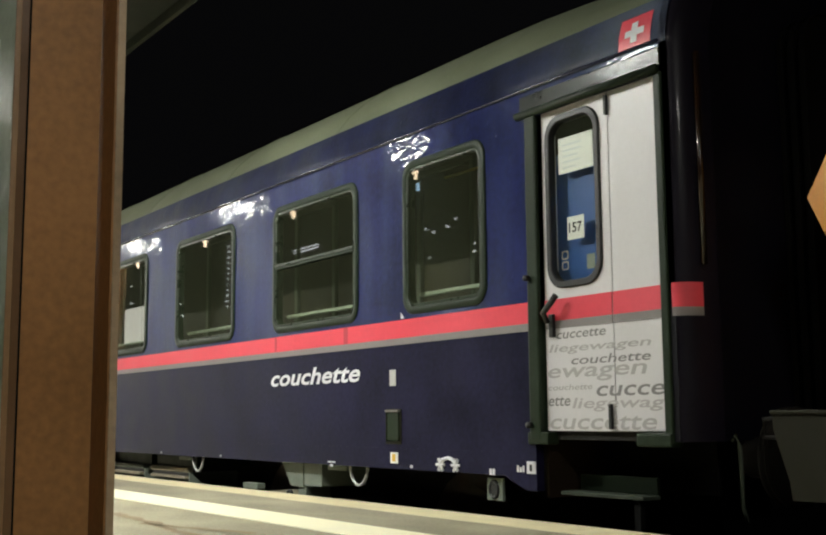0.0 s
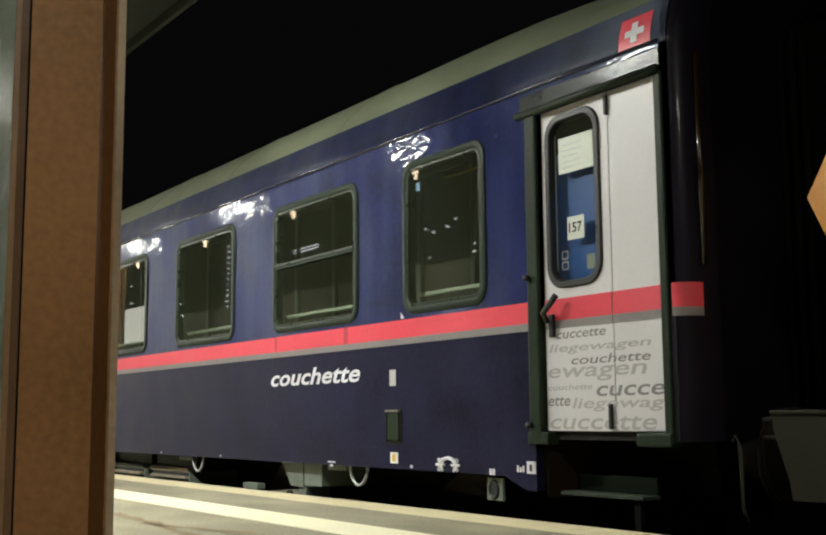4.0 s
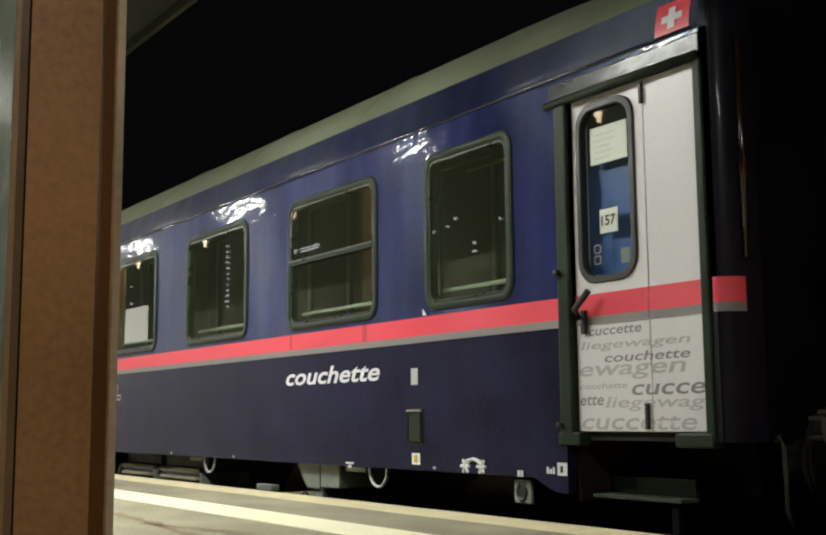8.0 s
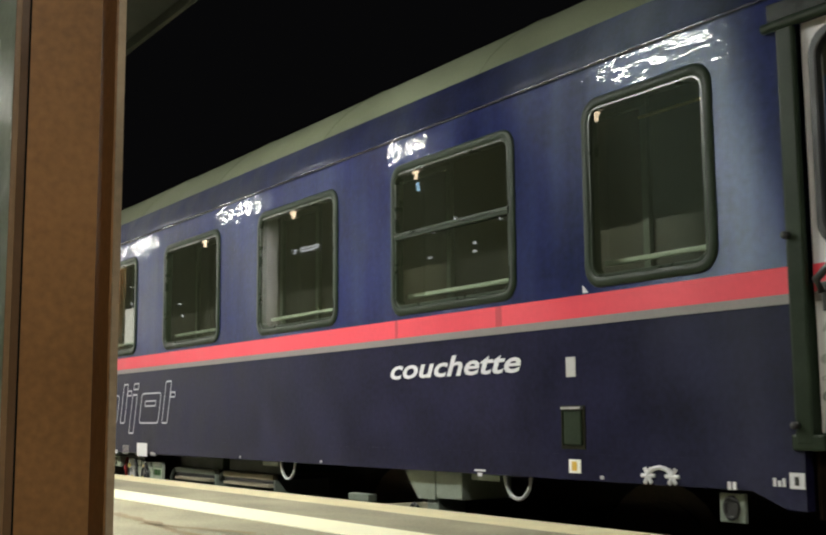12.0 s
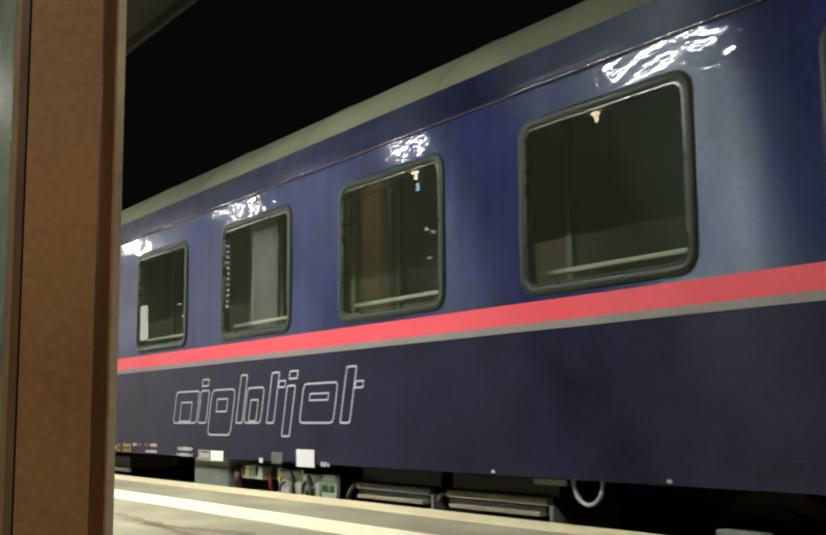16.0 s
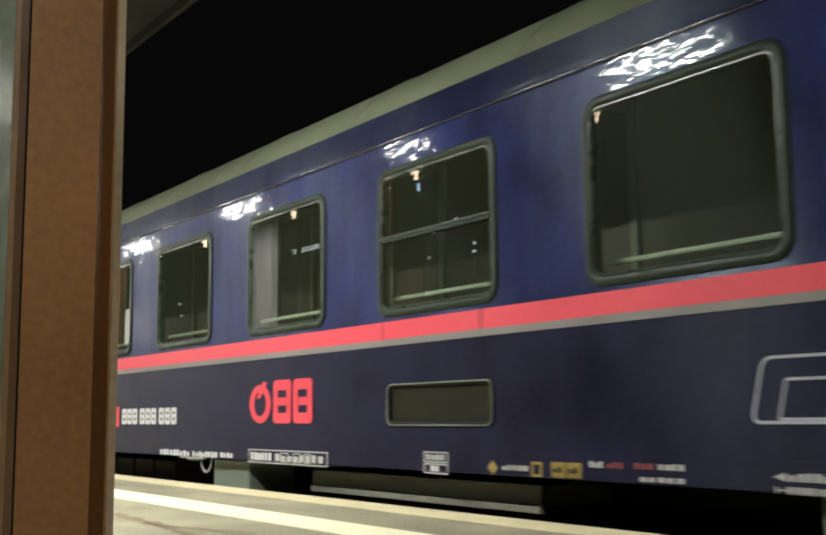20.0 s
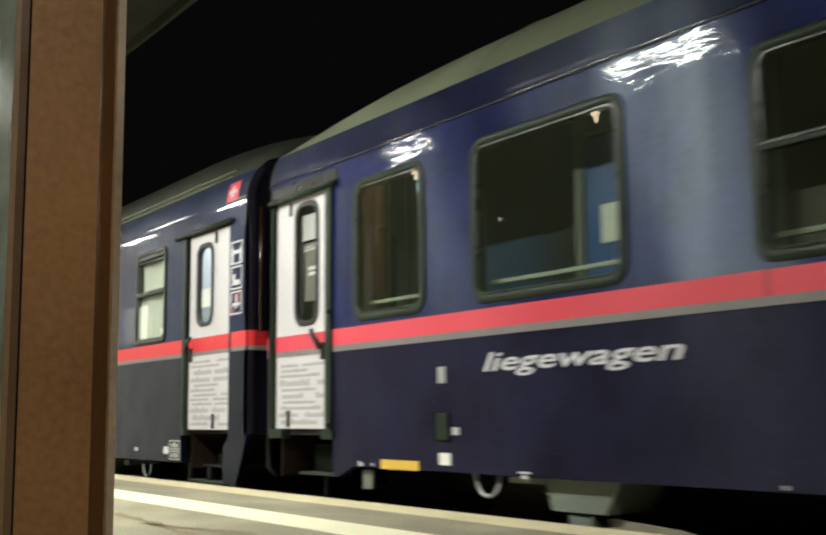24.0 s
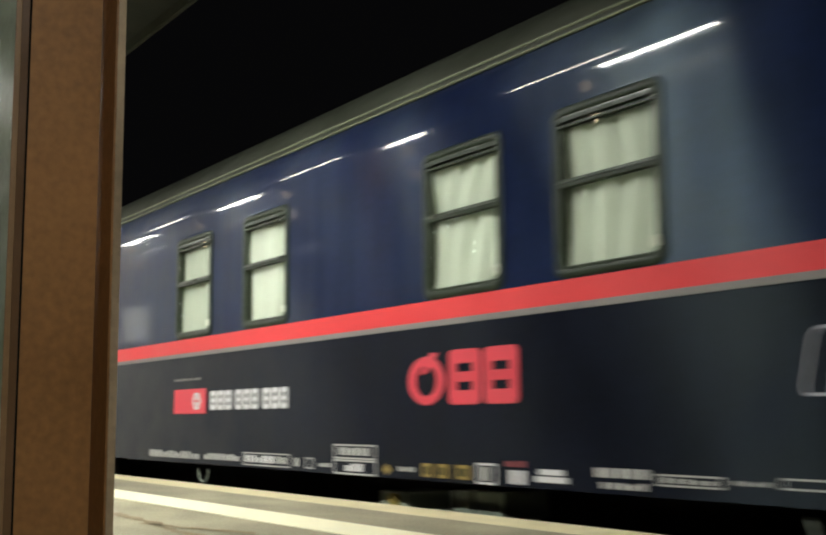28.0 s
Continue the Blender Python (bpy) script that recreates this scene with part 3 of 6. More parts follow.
CANT2 += [(CANT2[10][0] + 0.372 * (0.9945 - math.cos(radians(a))), 2.31 + 0.372 * (math.sin(radians(a)) - 0.1045)) for a in (10, 15, 20, 26, 32, 38, 45)]
ROOFP = [CANT[-1], (0.16, 2.635), (0.27, 2.742), (0.4, 2.842), (0.56, 2.938), (0.75, 3.025), (1.0, 3.11), (1.41, 3.18)]


def mirrored(prof):
    return prof + [(2 * AXIS - y, z) for y, z in prof[::-1][1:]]


def roof_profile(cant):
    lift = 0.045 if cant is CANT2 else 0.0
    return [cant[-1]] + [(y, z + lift) for y, z in ROOFP[1:]]


def roof_sections(xa, xb, dip, cant):
    """Cross-sections of the roof, which rounds down towards both ends."""
    out = []
    prof = mirrored(roof_profile(cant))
    z0 = cant[-1][1]
    stops = [0, 0.03, 0.1, 0.2, 0.35, 0.55, 0.8, 1.1, 1.5, 2.0]
    L = xb - xa
    xs = [xa + d for d in stops] + [xa + 2 + (L - 4) * i / 12 for i in range(1, 12)] + [xb - d for d in stops[::-1]]
    for x in xs:
        d = min(x - xa, xb - x)
        q = min(1, d / 2.0)
        f = (1 - dip) + dip * math.sqrt(1 - (1 - q) ** 2)
        out.append([(x, y, z0 + (z - z0) * f) for y, z in prof])
    return out


def extrude_x(prof, xa, xb, step=1.0):
    n = max(1, round((xb - xa) / step))
    return loft([[(xa + (xb - xa) * i / n, y, z) for y, z in prof] for i in range(n + 1)])


def decal(coach, name, x0, x1, z0, z1, m, label="", y=-0.005):
    return part(name, boxes((x0, x1, y, y + 0.003, z0, z1)), m, coach, label)


def framed(coach, name, x0, x1, z0, z1, m, wd=0.008, label=""):
    bm = boxes((x0, x1, -0.005, -0.002, z1 - wd, z1), (x0, x1, -0.005, -0.002, z0, z0 + wd),
               (x0, x0 + wd, -0.005, -0.002, z0 + wd, z1 - wd), (x1 - wd, x1, -0.005, -0.002, z0 + wd, z1 - wd))
    return part(name, bm, m, coach, label)


def bars(coach, x0, x1, z0, z1, n, m, seed=0, name="small_marking", y=-0.005):
    """Unreadable small writing as short plain bars."""
    rng = random.Random(seed)
    w = (x1 - x0) / n
    for i in range(n):
        a = x0 + w * i
        h = rng.choice((1, 1, 1, 0.72, 0.9))
        part(name, boxes((a + w * 0.08, a + w * rng.uniform(0.66, 0.86), y, y + 0.003, z0, z0 + (z1 - z0) * h)), m, coach)


def swiss_flag(coach, x0, x1, z0, z1):
    """A red square with a white cross on the curve above the door."""
    def at(z, off):
        a = math.asin(max(0, min(1, (z - 2.265) / 0.5)))
        return 0.5 * (1 - math.cos(a)) - off
    def sheet(a, b, c, d, off):
        n = 6
        return loft([[(x, at(c + (d - c) * j / n, off), c + (d - c) * j / n) for j in range(n + 1)] for x in (a, b)])
    fl = part("flag_panel", sheet(x0, x1, z0, z1, 0.005), RED, coach, "red panel with a white cross")
    w, h = x1 - x0, z1 - z0
    part("cross_bar", sheet(x0 + w * 0.2, x0 + w * 0.8, z0 + h * 0.4, z0 + h * 0.6, 0.008), WHITE, fl, at=(0, 0, 0))
    part("cross_bar", sheet(x0 + w * 0.4, x0 + w * 0.6, z0 + h * 0.2, z0 + h * 0.8, 0.010), WHITE, fl, at=(0, 0, 0))


def round_emblem(coach, x0, x1, z0, z1):
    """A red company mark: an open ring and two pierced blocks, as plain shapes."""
    w, h = x1 - x0, z1 - z0
    wr = w * 0.36
    cx, cz = x0 + wr / 2, z0 + h * 0.46
    bm = bmesh.new()
    n = 36
    o = [bm.verts.new((cx + wr / 2 * math.cos(2 * math.pi * i / n), -0.005, cz + h * 0.46 * math.sin(2 * math.pi * i / n))) for i in range(n)]
    q = [bm.verts.new((cx + wr * 0.28 * math.cos(2 * math.pi * i / n), -0.005, cz + h * 0.29 * math.sin(2 * math.pi * i / n))) for i in range(n)]
    for i in range(n):
        bm.faces.new((o[i], o[(i + 1) % n], q[(i + 1) % n], q[i]))
    part("emblem_ring", bm, RED, coach, "red ring of the company mark")
    bm = bmesh.new()
    bm.faces.new([bm.verts.new((x, -0.006, z)) for x, z in ((cx - wr * 0.16, cz + h * 0.12), (cx + wr * 0.02, cz + h * 0.14), (cx + wr * 0.34, cz + h * 0.50), (cx + wr * 0.12, cz + h * 0.53))])
    part("emblem_wedge", bm, RED, coach)
    for a in (x0 + w * 0.40, x0 + w * 0.715):
        b = a + w * 0.285
        bm = bmesh.new()
        ring(bm, b - a, h, h * 0.13, w * 0.075, -0.006, -0.002, lip=0.001)
        box(bm, -(b - a) * 0.3, (b - a) * 0.3, -0.006, -0.002, -h * 0.09, h * 0.09)
        part("emblem_block", bm, RED, coach, at=((a + b) / 2, 0, z0 + h / 2))


def wordmark_outline(coach, x0, z0, w, h):
    """The long outlined company mark as slanted outlined blocks in a row."""
    k = 0.25
    xh, asc, desc = h * 0.73, h, -h * 0.25
    # left, right, foot, top of each block, and the width, foot and height of the opening in it
    cells = [(0.0, 0.153, 0, xh, (0.48, 0.05, 0.62)), (0.160, 0.214, 0, xh, None), (0.226, 0.362, desc, xh, (0.46, 0.50, 0.30)), (0.382, 0.419, 0, asc, None),
             (0.424, 0.514, 0, xh, (0.46, 0.05, 0.62)), (0.540, 0.579, 0, asc, None), (0.620, 0.660, desc, xh, None), (0.694, 0.840, 0, xh * 1.02, (0.56, 0.55, 0.20)),
             (0.864, 0.905, 0, asc, None)]
    def block(bm, cx, cz, pts, wd):
        outline(bm, [(x0 + cx + x + (cz + z) * k, z0 + cz + z) for x, z in pts], wd, -0.005)
    for a, b, lo, hi, gap in cells:
        bm = bmesh.new()
        ww, hh = (b - a) * w, hi - lo
        block(bm, a * w + ww / 2, lo + hh / 2, rounded(ww, hh, min(ww, hh) * 0.16, 3), 0.013)
        if gap:
            gh = hh * gap[2]
            block(bm, a * w + ww / 2, lo + hh * gap[1] + gh / 2, rounded(ww * gap[0], gh, 0.012, 2), 0.012)
        part("outlined_block", bm, WORDLINE, coach, "white outlined block of the company mark")
    # loose small blocks above and beside the tall ones
    for a, b, lo, hi in ((0.162, 0.204, 0.80, 0.97), (0.624, 0.664, 0.83, 1.0), (0.579, 0.612, 0.68, 0.83), (0.905, 0.938, 0.60, 0.74)):
        bm = bmesh.new()
        ww, hh = (b - a) * w, (hi - lo) * h
        block(bm, a * w + ww / 2, lo * h + hh / 2, rounded(ww, hh, 0.008, 2), 0.012)
        part("outlined_block", bm, WORDLINE, coach, "white outlined block of the company mark")


def partner_mark(coach, x0, x1, z0, z1, xt):
    decal(coach, "mark_field", x0, x1, z0, z1, RED, "red field of the partner company mark")
    w = x1 - x0
    cx, cz, r = x1 - w * 0.27, (z0 + z1) / 2, (z1 - z0) * 0.39
    bm = bmesh.new()
    bm.faces.new([bm.verts.new((cx + r * 1.15 * math.cos(radians(a)), -0.008, cz + r * math.sin(radians(a)))) for a in (0, 60, 120, 180, 240, 300)])
    part("mark_hexagon", bm, WHITE, coach)
    part("mark_slot", boxes((cx - r * 0.7, cx + r * 0.7, -0.010, -0.009, cz - r * 0.1, cz + r * 0.1), (cx - r * 0.1, cx + r * 0.1, -0.010, -0.009, cz - r * 0.6, cz + r * 0.6)), RED, coach)
    h = z1 - z0
    step = (xt - x1 - 0.09) / 9.7
    x = x1 + 0.09
    for i in range(9):
        if i in (3, 6):
            x += step * 0.33
        bm = bmesh.new()
        ring(bm, step * 0.82, h * 0.74, 0.02, 0.035, -0.006, -0.002, lip=0.001)
        box(bm, -step * 0.2, step * 0.2, -0.006, -0.002, -0.014, 0.014)
        part("mark_block", bm, WHITE, coach, "white block of the partner company mark", at=(x + step * 0.41, 0, (z0 + z1) / 2))
        x += step


PANE_MESH = {}


def glazing(pts, y0, y1, glass_m):
    """A glass slab; its rim and inner face are clear, so that the outer face alone mirrors."""
    bm = prism(bmesh.new(), pts, y0, y1)
    bm.faces.ensure_lookup_table()
    for f in bm.faces:
        f.normal_update()
        f.material_index = 0 if f.normal.y < -0.5 else 1
    me = mesh_of("pane", bm, glass_m)
    me.materials.append(CLEAR)
    return me


def window(coach, xc, w, z0, z1, sliding=False, frame_m=None, glass_m=None, wd=0.052, bar_z=None, r=0.11):
    frame_m, glass_m = frame_m or OLIVE, glass_m or GLASS
    zc, h = (z0 + z1) / 2, z1 - z0
    key = (round(w, 3), round(h, 3), frame_m.name, wd)
    if key not in PANE_MESH:
        fr = mesh_of("window", ring(bmesh.new(), w, h, r, wd, -0.011, 0.055, lip=0.008), frame_m, True)
        gk = mesh_of("inner_seal", ring(bmesh.new(), w - 2 * wd + 0.004, h - 2 * wd + 0.004, r * 0.65, 0.014, -0.008, 0.05, lip=0.003), SEAL)
        pn = glazing(rounded(w - 2 * wd + 0.02, h - 2 * wd + 0.02, r * 0.6), 0.002, 0.008, glass_m)
        PANE_MESH[key] = fr, gk, pn
    fr, gk, pn = PANE_MESH[key]
    wn = part("window", fr, frame_m, coach, "sliding window with an olive rubber frame" if sliding else "fixed window with an olive rubber frame", at=(xc, 0, zc))
    part("inner_seal", gk, SEAL, wn, at=(xc, 0, zc))
    part("pane", pn, glass_m, wn, "dark glass pane", at=(xc, 0, zc), shadow=False)
    if sliding:
        bz = bar_z or zc + 0.02
        part("sash_bar", boxes((xc - w / 2 + wd, xc + w / 2 - wd, -0.012, 0.03, bz - 0.022, bz + 0.022), bevel=0.006), frame_m, wn)
        part("sash_lip", boxes((xc - w / 2 + wd, xc + w / 2 - wd, -0.018, -0.012, bz + 0.004, bz + 0.014)), SEAL, wn)
    return wn


def folding_door(coach, x0, x1, z0, z1, win, stripe, hinge_left, text, red=None):
    """A two-leaf folding entrance door: leaves, window, stripe, handle, olive posts, gutter."""
    wx0, wx1, wz0, wz1 = win
    seam = wx1 + 0.06 if hinge_left else wx0 - 0.06
    la, lb = (x0, seam - 0.003) if hinge_left else (seam + 0.003, x1)
    xs, zs = [la, wx0 + 0.034, wx1 - 0.034, lb], [z0, wz0 + 0.036, wz1 - 0.036, z1]
    door = part("entrance_door", plate_with_holes(xs, zs, lambda x, z: xs[1] < x < xs[2] and zs[1] < z < zs[2], 0.020, 0.06), DOORWHITE, coach, "light grey folding entrance door leaf with a long window")
    ra, rb = (seam + 0.003, x1) if hinge_left else (x0, seam - 0.003)
    part("door_leaf", boxes((ra, rb, 0.020, 0.06, z0, z1), bevel=0.004), DOORWHITE, coach, "plain light grey door leaf")
    cx, cz = (wx0 + wx1) / 2, (wz0 + wz1) / 2
    part("door_window_seal", ring(bmesh.new(), wx1 - wx0, wz1 - wz0, 0.115, 0.037, 0.006, 0.05), BLACK, door, "black rubber window seal", at=(cx, 0, cz))
    part("door_pane", glazing(rounded(wx1 - wx0 - 0.05, wz1 - wz0 - 0.05, 0.09), 0.030, 0.036, GLASS2), GLASS2, door, at=(cx, 0, cz), shadow=False)
    s0, s1, s2 = stripe
    for a, b in ((la, lb), (ra, rb)):
        part("door_stripe", boxes((a, b, 0.0155, 0.0185, s1, s0)), red or RED, door, "red stripe across the door")
        part("door_grey_stripe", boxes((a, b, 0.0155, 0.0185, s2, s1)), GREY, door)
    hx = x0 + 0.065 if hinge_left else x1 - 0.065
    sg = 1 if hinge_left else -1
    hz = s1 - 0.01
    part("door_handle", tube(bmesh.new(), [(hx + sg * 0.085, -0.035, hz + 0.135), (hx + sg * 0.05, -0.045, hz + 0.095), (hx - sg * 0.008, -0.045, hz + 0.05), (hx - sg * 0.004, -0.02, hz)], 0.017), BLACK, door, "black lever door handle", smooth=True)
    part("handle_plate", boxes((hx - 0.017, hx + 0.017, -0.004, 0.019, hz - 0.075, hz + 0.045), bevel=0.006), BLACK, door)
    part("top_catch", boxes((seam - 0.008, seam + 0.008, 0.0, 0.02, z1 - 0.12, z1 - 0.02), bevel=0.003), BLACK, door)
    part("bottom_catch", boxes((seam - 0.035, seam - 0.018, 0.0, 0.02, z0 + 0.01, z0 + 0.13), bevel=0.003), BLACK, door)
    part("top_hinge_rod", tube(bmesh.new(), [(x0 - 0.03, -0.005, z0 + 0.02), (x0 - 0.03, -0.005, z1)], 0.012), OLIVE, door)
    for t, a, b, c, d, m in text:
        part("door_lettering", lettering(t, a, b, c, d, 0.0187, 0.18), m, door, "grey lettering on the door")
    return door


def word_bars(door, x0, x1, z0, z1, seed):
    """Rows of unreadable words on a door: runs of small blocks in several sizes and greys."""
    rng = random.Random(seed)
    z = z0
    while z < z1 - 0.03:
        h = rng.choice((0.026, 0.032, 0.040, 0.050))
        x = x0 + rng.uniform(0.0, 0.10)
        while x < x1 - 0.12:
            end = min(x1, x + rng.uniform(0.25, 0.62))
            bm = bmesh.new()
            while x < end - h * 0.5:
                w = h * rng.uniform(0.55, 1.0)
                box(bm, x, min(end, x + w), 0.0180, 0.0198, z, z + h * rng.choice((0.68, 0.72, 0.72, 1.0)))
                x += w + h * 0.2
            part("door_lettering_bar", bm, rng.choice((DOORTEXT3, DOORTEXT4, DOORTEXT4)), door, "row of small grey blocks in place of words")
            x += rng.uniform(0.04, 0.2)
        z += h + 0.012


def door_surround(coach, x0, x1, z0, z1, flip=False):
    wide = (x0 - 0.10, x0 - 0.012) if not flip else (x1 + 0.012, x1 + 0.10)
    slim = (x1 + 0.006, x1 + 0.055) if not flip else (x0 - 0.045, x0 - 0.006)
    part("door_post", boxes((*wide, -0.022, 0.07, z0 - 0.05, z1), bevel=0.012), OLIVE, coach, "olive door post")
    part("door_post", boxes((*slim, -0.012, 0.07, z0 - 0.05, z1), bevel=0.01), OLIVE, coach, "olive door post")
    for a, b in ((x0 - 0.12, x0 + 0.04), (x1 - 0.17, x1 + 0.05)) if not flip else ((x0 - 0.045, x0 + 0.17), (x1 - 0.04, x1 + 0.12)):
        part("door_foot", boxes((a, b, -0.02, 0.06, z0 - 0.07, z0 - 0.006), bevel=0.01), OLIVE, coach)
    xs = x0 - 0.085 if not flip else x1 + 0.085
    for z in (z0 + 0.03, z0 + 0.80):
        part("post_stop", tube(bmesh.new(), [(xs, -0.022, z), (xs, -0.05, z)], 0.016, 10), BLACK, coach, "small black door stop", smooth=True)
    ga, gb = (x0 - 0.16, x1 + 0.04) if not flip else (x0 - 0.04, x1 + 0.16)
    part("door_gutter", tube(bmesh.new(), [(ga, -0.02, z1 + 0.012), (gb, -0.02, z1 + 0.012)], 0.022, 10), OLIVE, coach, "olive rain gutter over the door", smooth=True)
    part("gutter_board", boxes((ga + 0.01, gb + 0.01, -0.008, 0.05, z1 + 0.03, z1 + 0.120), bevel=0.006), GUTTER, coach, "glossy grey-green board over the door")


def step_well(coach, x0, x1, z_top, a=0.05, b=0.11, m=None, kick=0.22):
    # the back sheet is black in place of the recess's shade
    part("step_well_back", boxes((x0, x1 - 0.1, 0.46, 0.48, 0.13, z_top)), DEEPBLACK, coach, "black sheet for the shade of the step recess")
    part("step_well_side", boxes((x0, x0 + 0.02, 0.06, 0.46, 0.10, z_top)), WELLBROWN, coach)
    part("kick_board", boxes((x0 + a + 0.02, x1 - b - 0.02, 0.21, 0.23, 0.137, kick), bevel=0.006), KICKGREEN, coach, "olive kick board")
    part("step_board", boxes((x0 + a, x1 - b, 0.09, 0.21, 0.118, 0.137), bevel=0.005), m or STEPGREEN, coach, "worn steel step board")
    part("step_hanger", boxes((x1 - 0.33, x1 - 0.29, 0.12, 0.15, -0.16, 0.116)), DEEPBLACK, coach)


def hoop(coach, x, z=0.205, r=0.11, y=0.06, m=None):
    pts = [(x + r * math.cos(radians(a)), y, z + 1.15 * r * math.sin(radians(a))) for a in range(180, 361, 15)]
    part("lifting_hoop", tube(bmesh.new(), pts, 0.011), m or DIMWHITE, coach, "pale steel hoop under the sill", smooth=True)


WHEELS = []


def bogie(coach, xc):
    z = RAIL
    bg = part("bogie", boxes((xc - 1.75, xc + 1.75, 0.42, 0.56, z + 0.42, z + 0.62), (xc - 1.75, xc + 1.75, 2.26, 2.40, z + 0.42, z + 0.62),
                             (xc - 0.35, xc + 0.35, 0.42, 2.40, z + 0.40, z + 0.66), bevel=0.03), UNDER, coach, "sooty black bogie frame")
    for dx in (-1.25, 1.25):
        bm = bmesh.new()
        for y0, sg in ((0.60, 1), (2.22, -1)):
            disc(bm, 0, y0 - AXIS, y0 + sg * 0.13 - AXIS, 0, 0.46)
            disc(bm, 0, y0 - sg * 0.012 - AXIS, y0 + sg * 0.03 - AXIS, 0, 0.36, hole=0.10)
        for a in range(0, 360, 60):
            box(bm, 0.17 * math.cos(radians(a)) - 0.02, 0.17 * math.cos(radians(a)) + 0.02, 0.575 - AXIS, 0.6 - AXIS, 0.17 * math.sin(radians(a)) - 0.02, 0.17 * math.sin(radians(a)) + 0.02)
        disc(bm, 0, 0.36 - AXIS, 2.46 - AXIS, 0, 0.085, 14)
        ws = part("wheelset", bm, RUST, bg, "rusty steel wheelset", at=(xc + dx, AXIS, z + 0.46))
        WHEELS.append(ws)
        part("axle_box", boxes((xc + dx - 0.17, xc + dx + 0.17, 0.34, 0.5, z + 0.3, z + 0.6), bevel=0.03), UNDER, bg)
        for sx in (-0.3, 0.3):
            bm = bmesh.new()
            pts = [(xc + dx + sx + 0.07 * math.cos(i * 0.9), 0.47 + 0.07 * math.sin(i * 0.9), z + 0.32 + i * 0.011) for i in range(30)]
            part("spring", tube(bm, pts, 0.014, 6), UNDER, bg, smooth=True)


def buffers(coach, x_end, sg):
    for y in (AXIS - 0.875, AXIS + 0.875):
        bm = bmesh.new()
        prof = [(0.0, 0.10), (0.16, 0.10), (0.16, 0.085), (0.19, 0.085), (0.20, 0.22), (0.215, 0.235), (0.235, 0.16), (0.24, 0.0)]
        n = 24
        rows = [[bm.verts.new((x_end - sg * 0.04 + sg * d, y + r * math.cos(2 * math.pi * i / n), 0.32 + r * math.sin(2 * math.pi * i / n))) for d, r in prof] for i in range(n)]
        for i in range(n):
            a, b = rows[i], rows[(i + 1) % n]
            for j in range(len(prof) - 1):
                bm.faces.new((a[j], a[j + 1], b[j + 1], b[j]))
        bmesh.ops.recalc_face_normals(bm, faces=bm.faces[:])
        part("buffer", bm, UNDER, coach, "black greasy side buffer", smooth=True)
        rim = [(x_end + sg * 0.172, y + 0.228 * math.cos(i * 0.2618), 0.32 + 0.228 * math.sin(i * 0.2618)) for i in range(24)]
        part("buffer_rim", tube(bmesh.new(), rim, 0.008, 6, closed=True), UNDER, coach, "worn bare buffer rim")
    part("coupling_hook", boxes((x_end - 0.05, x_end + sg * 0.2, AXIS - 0.05, AXIS + 0.05, 0.26, 0.38) if sg > 0 else (x_end - 0.2, x_end + 0.05, AXIS - 0.05, AXIS + 0.05, 0.26, 0.38), bevel=0.02), UNDER, coach)


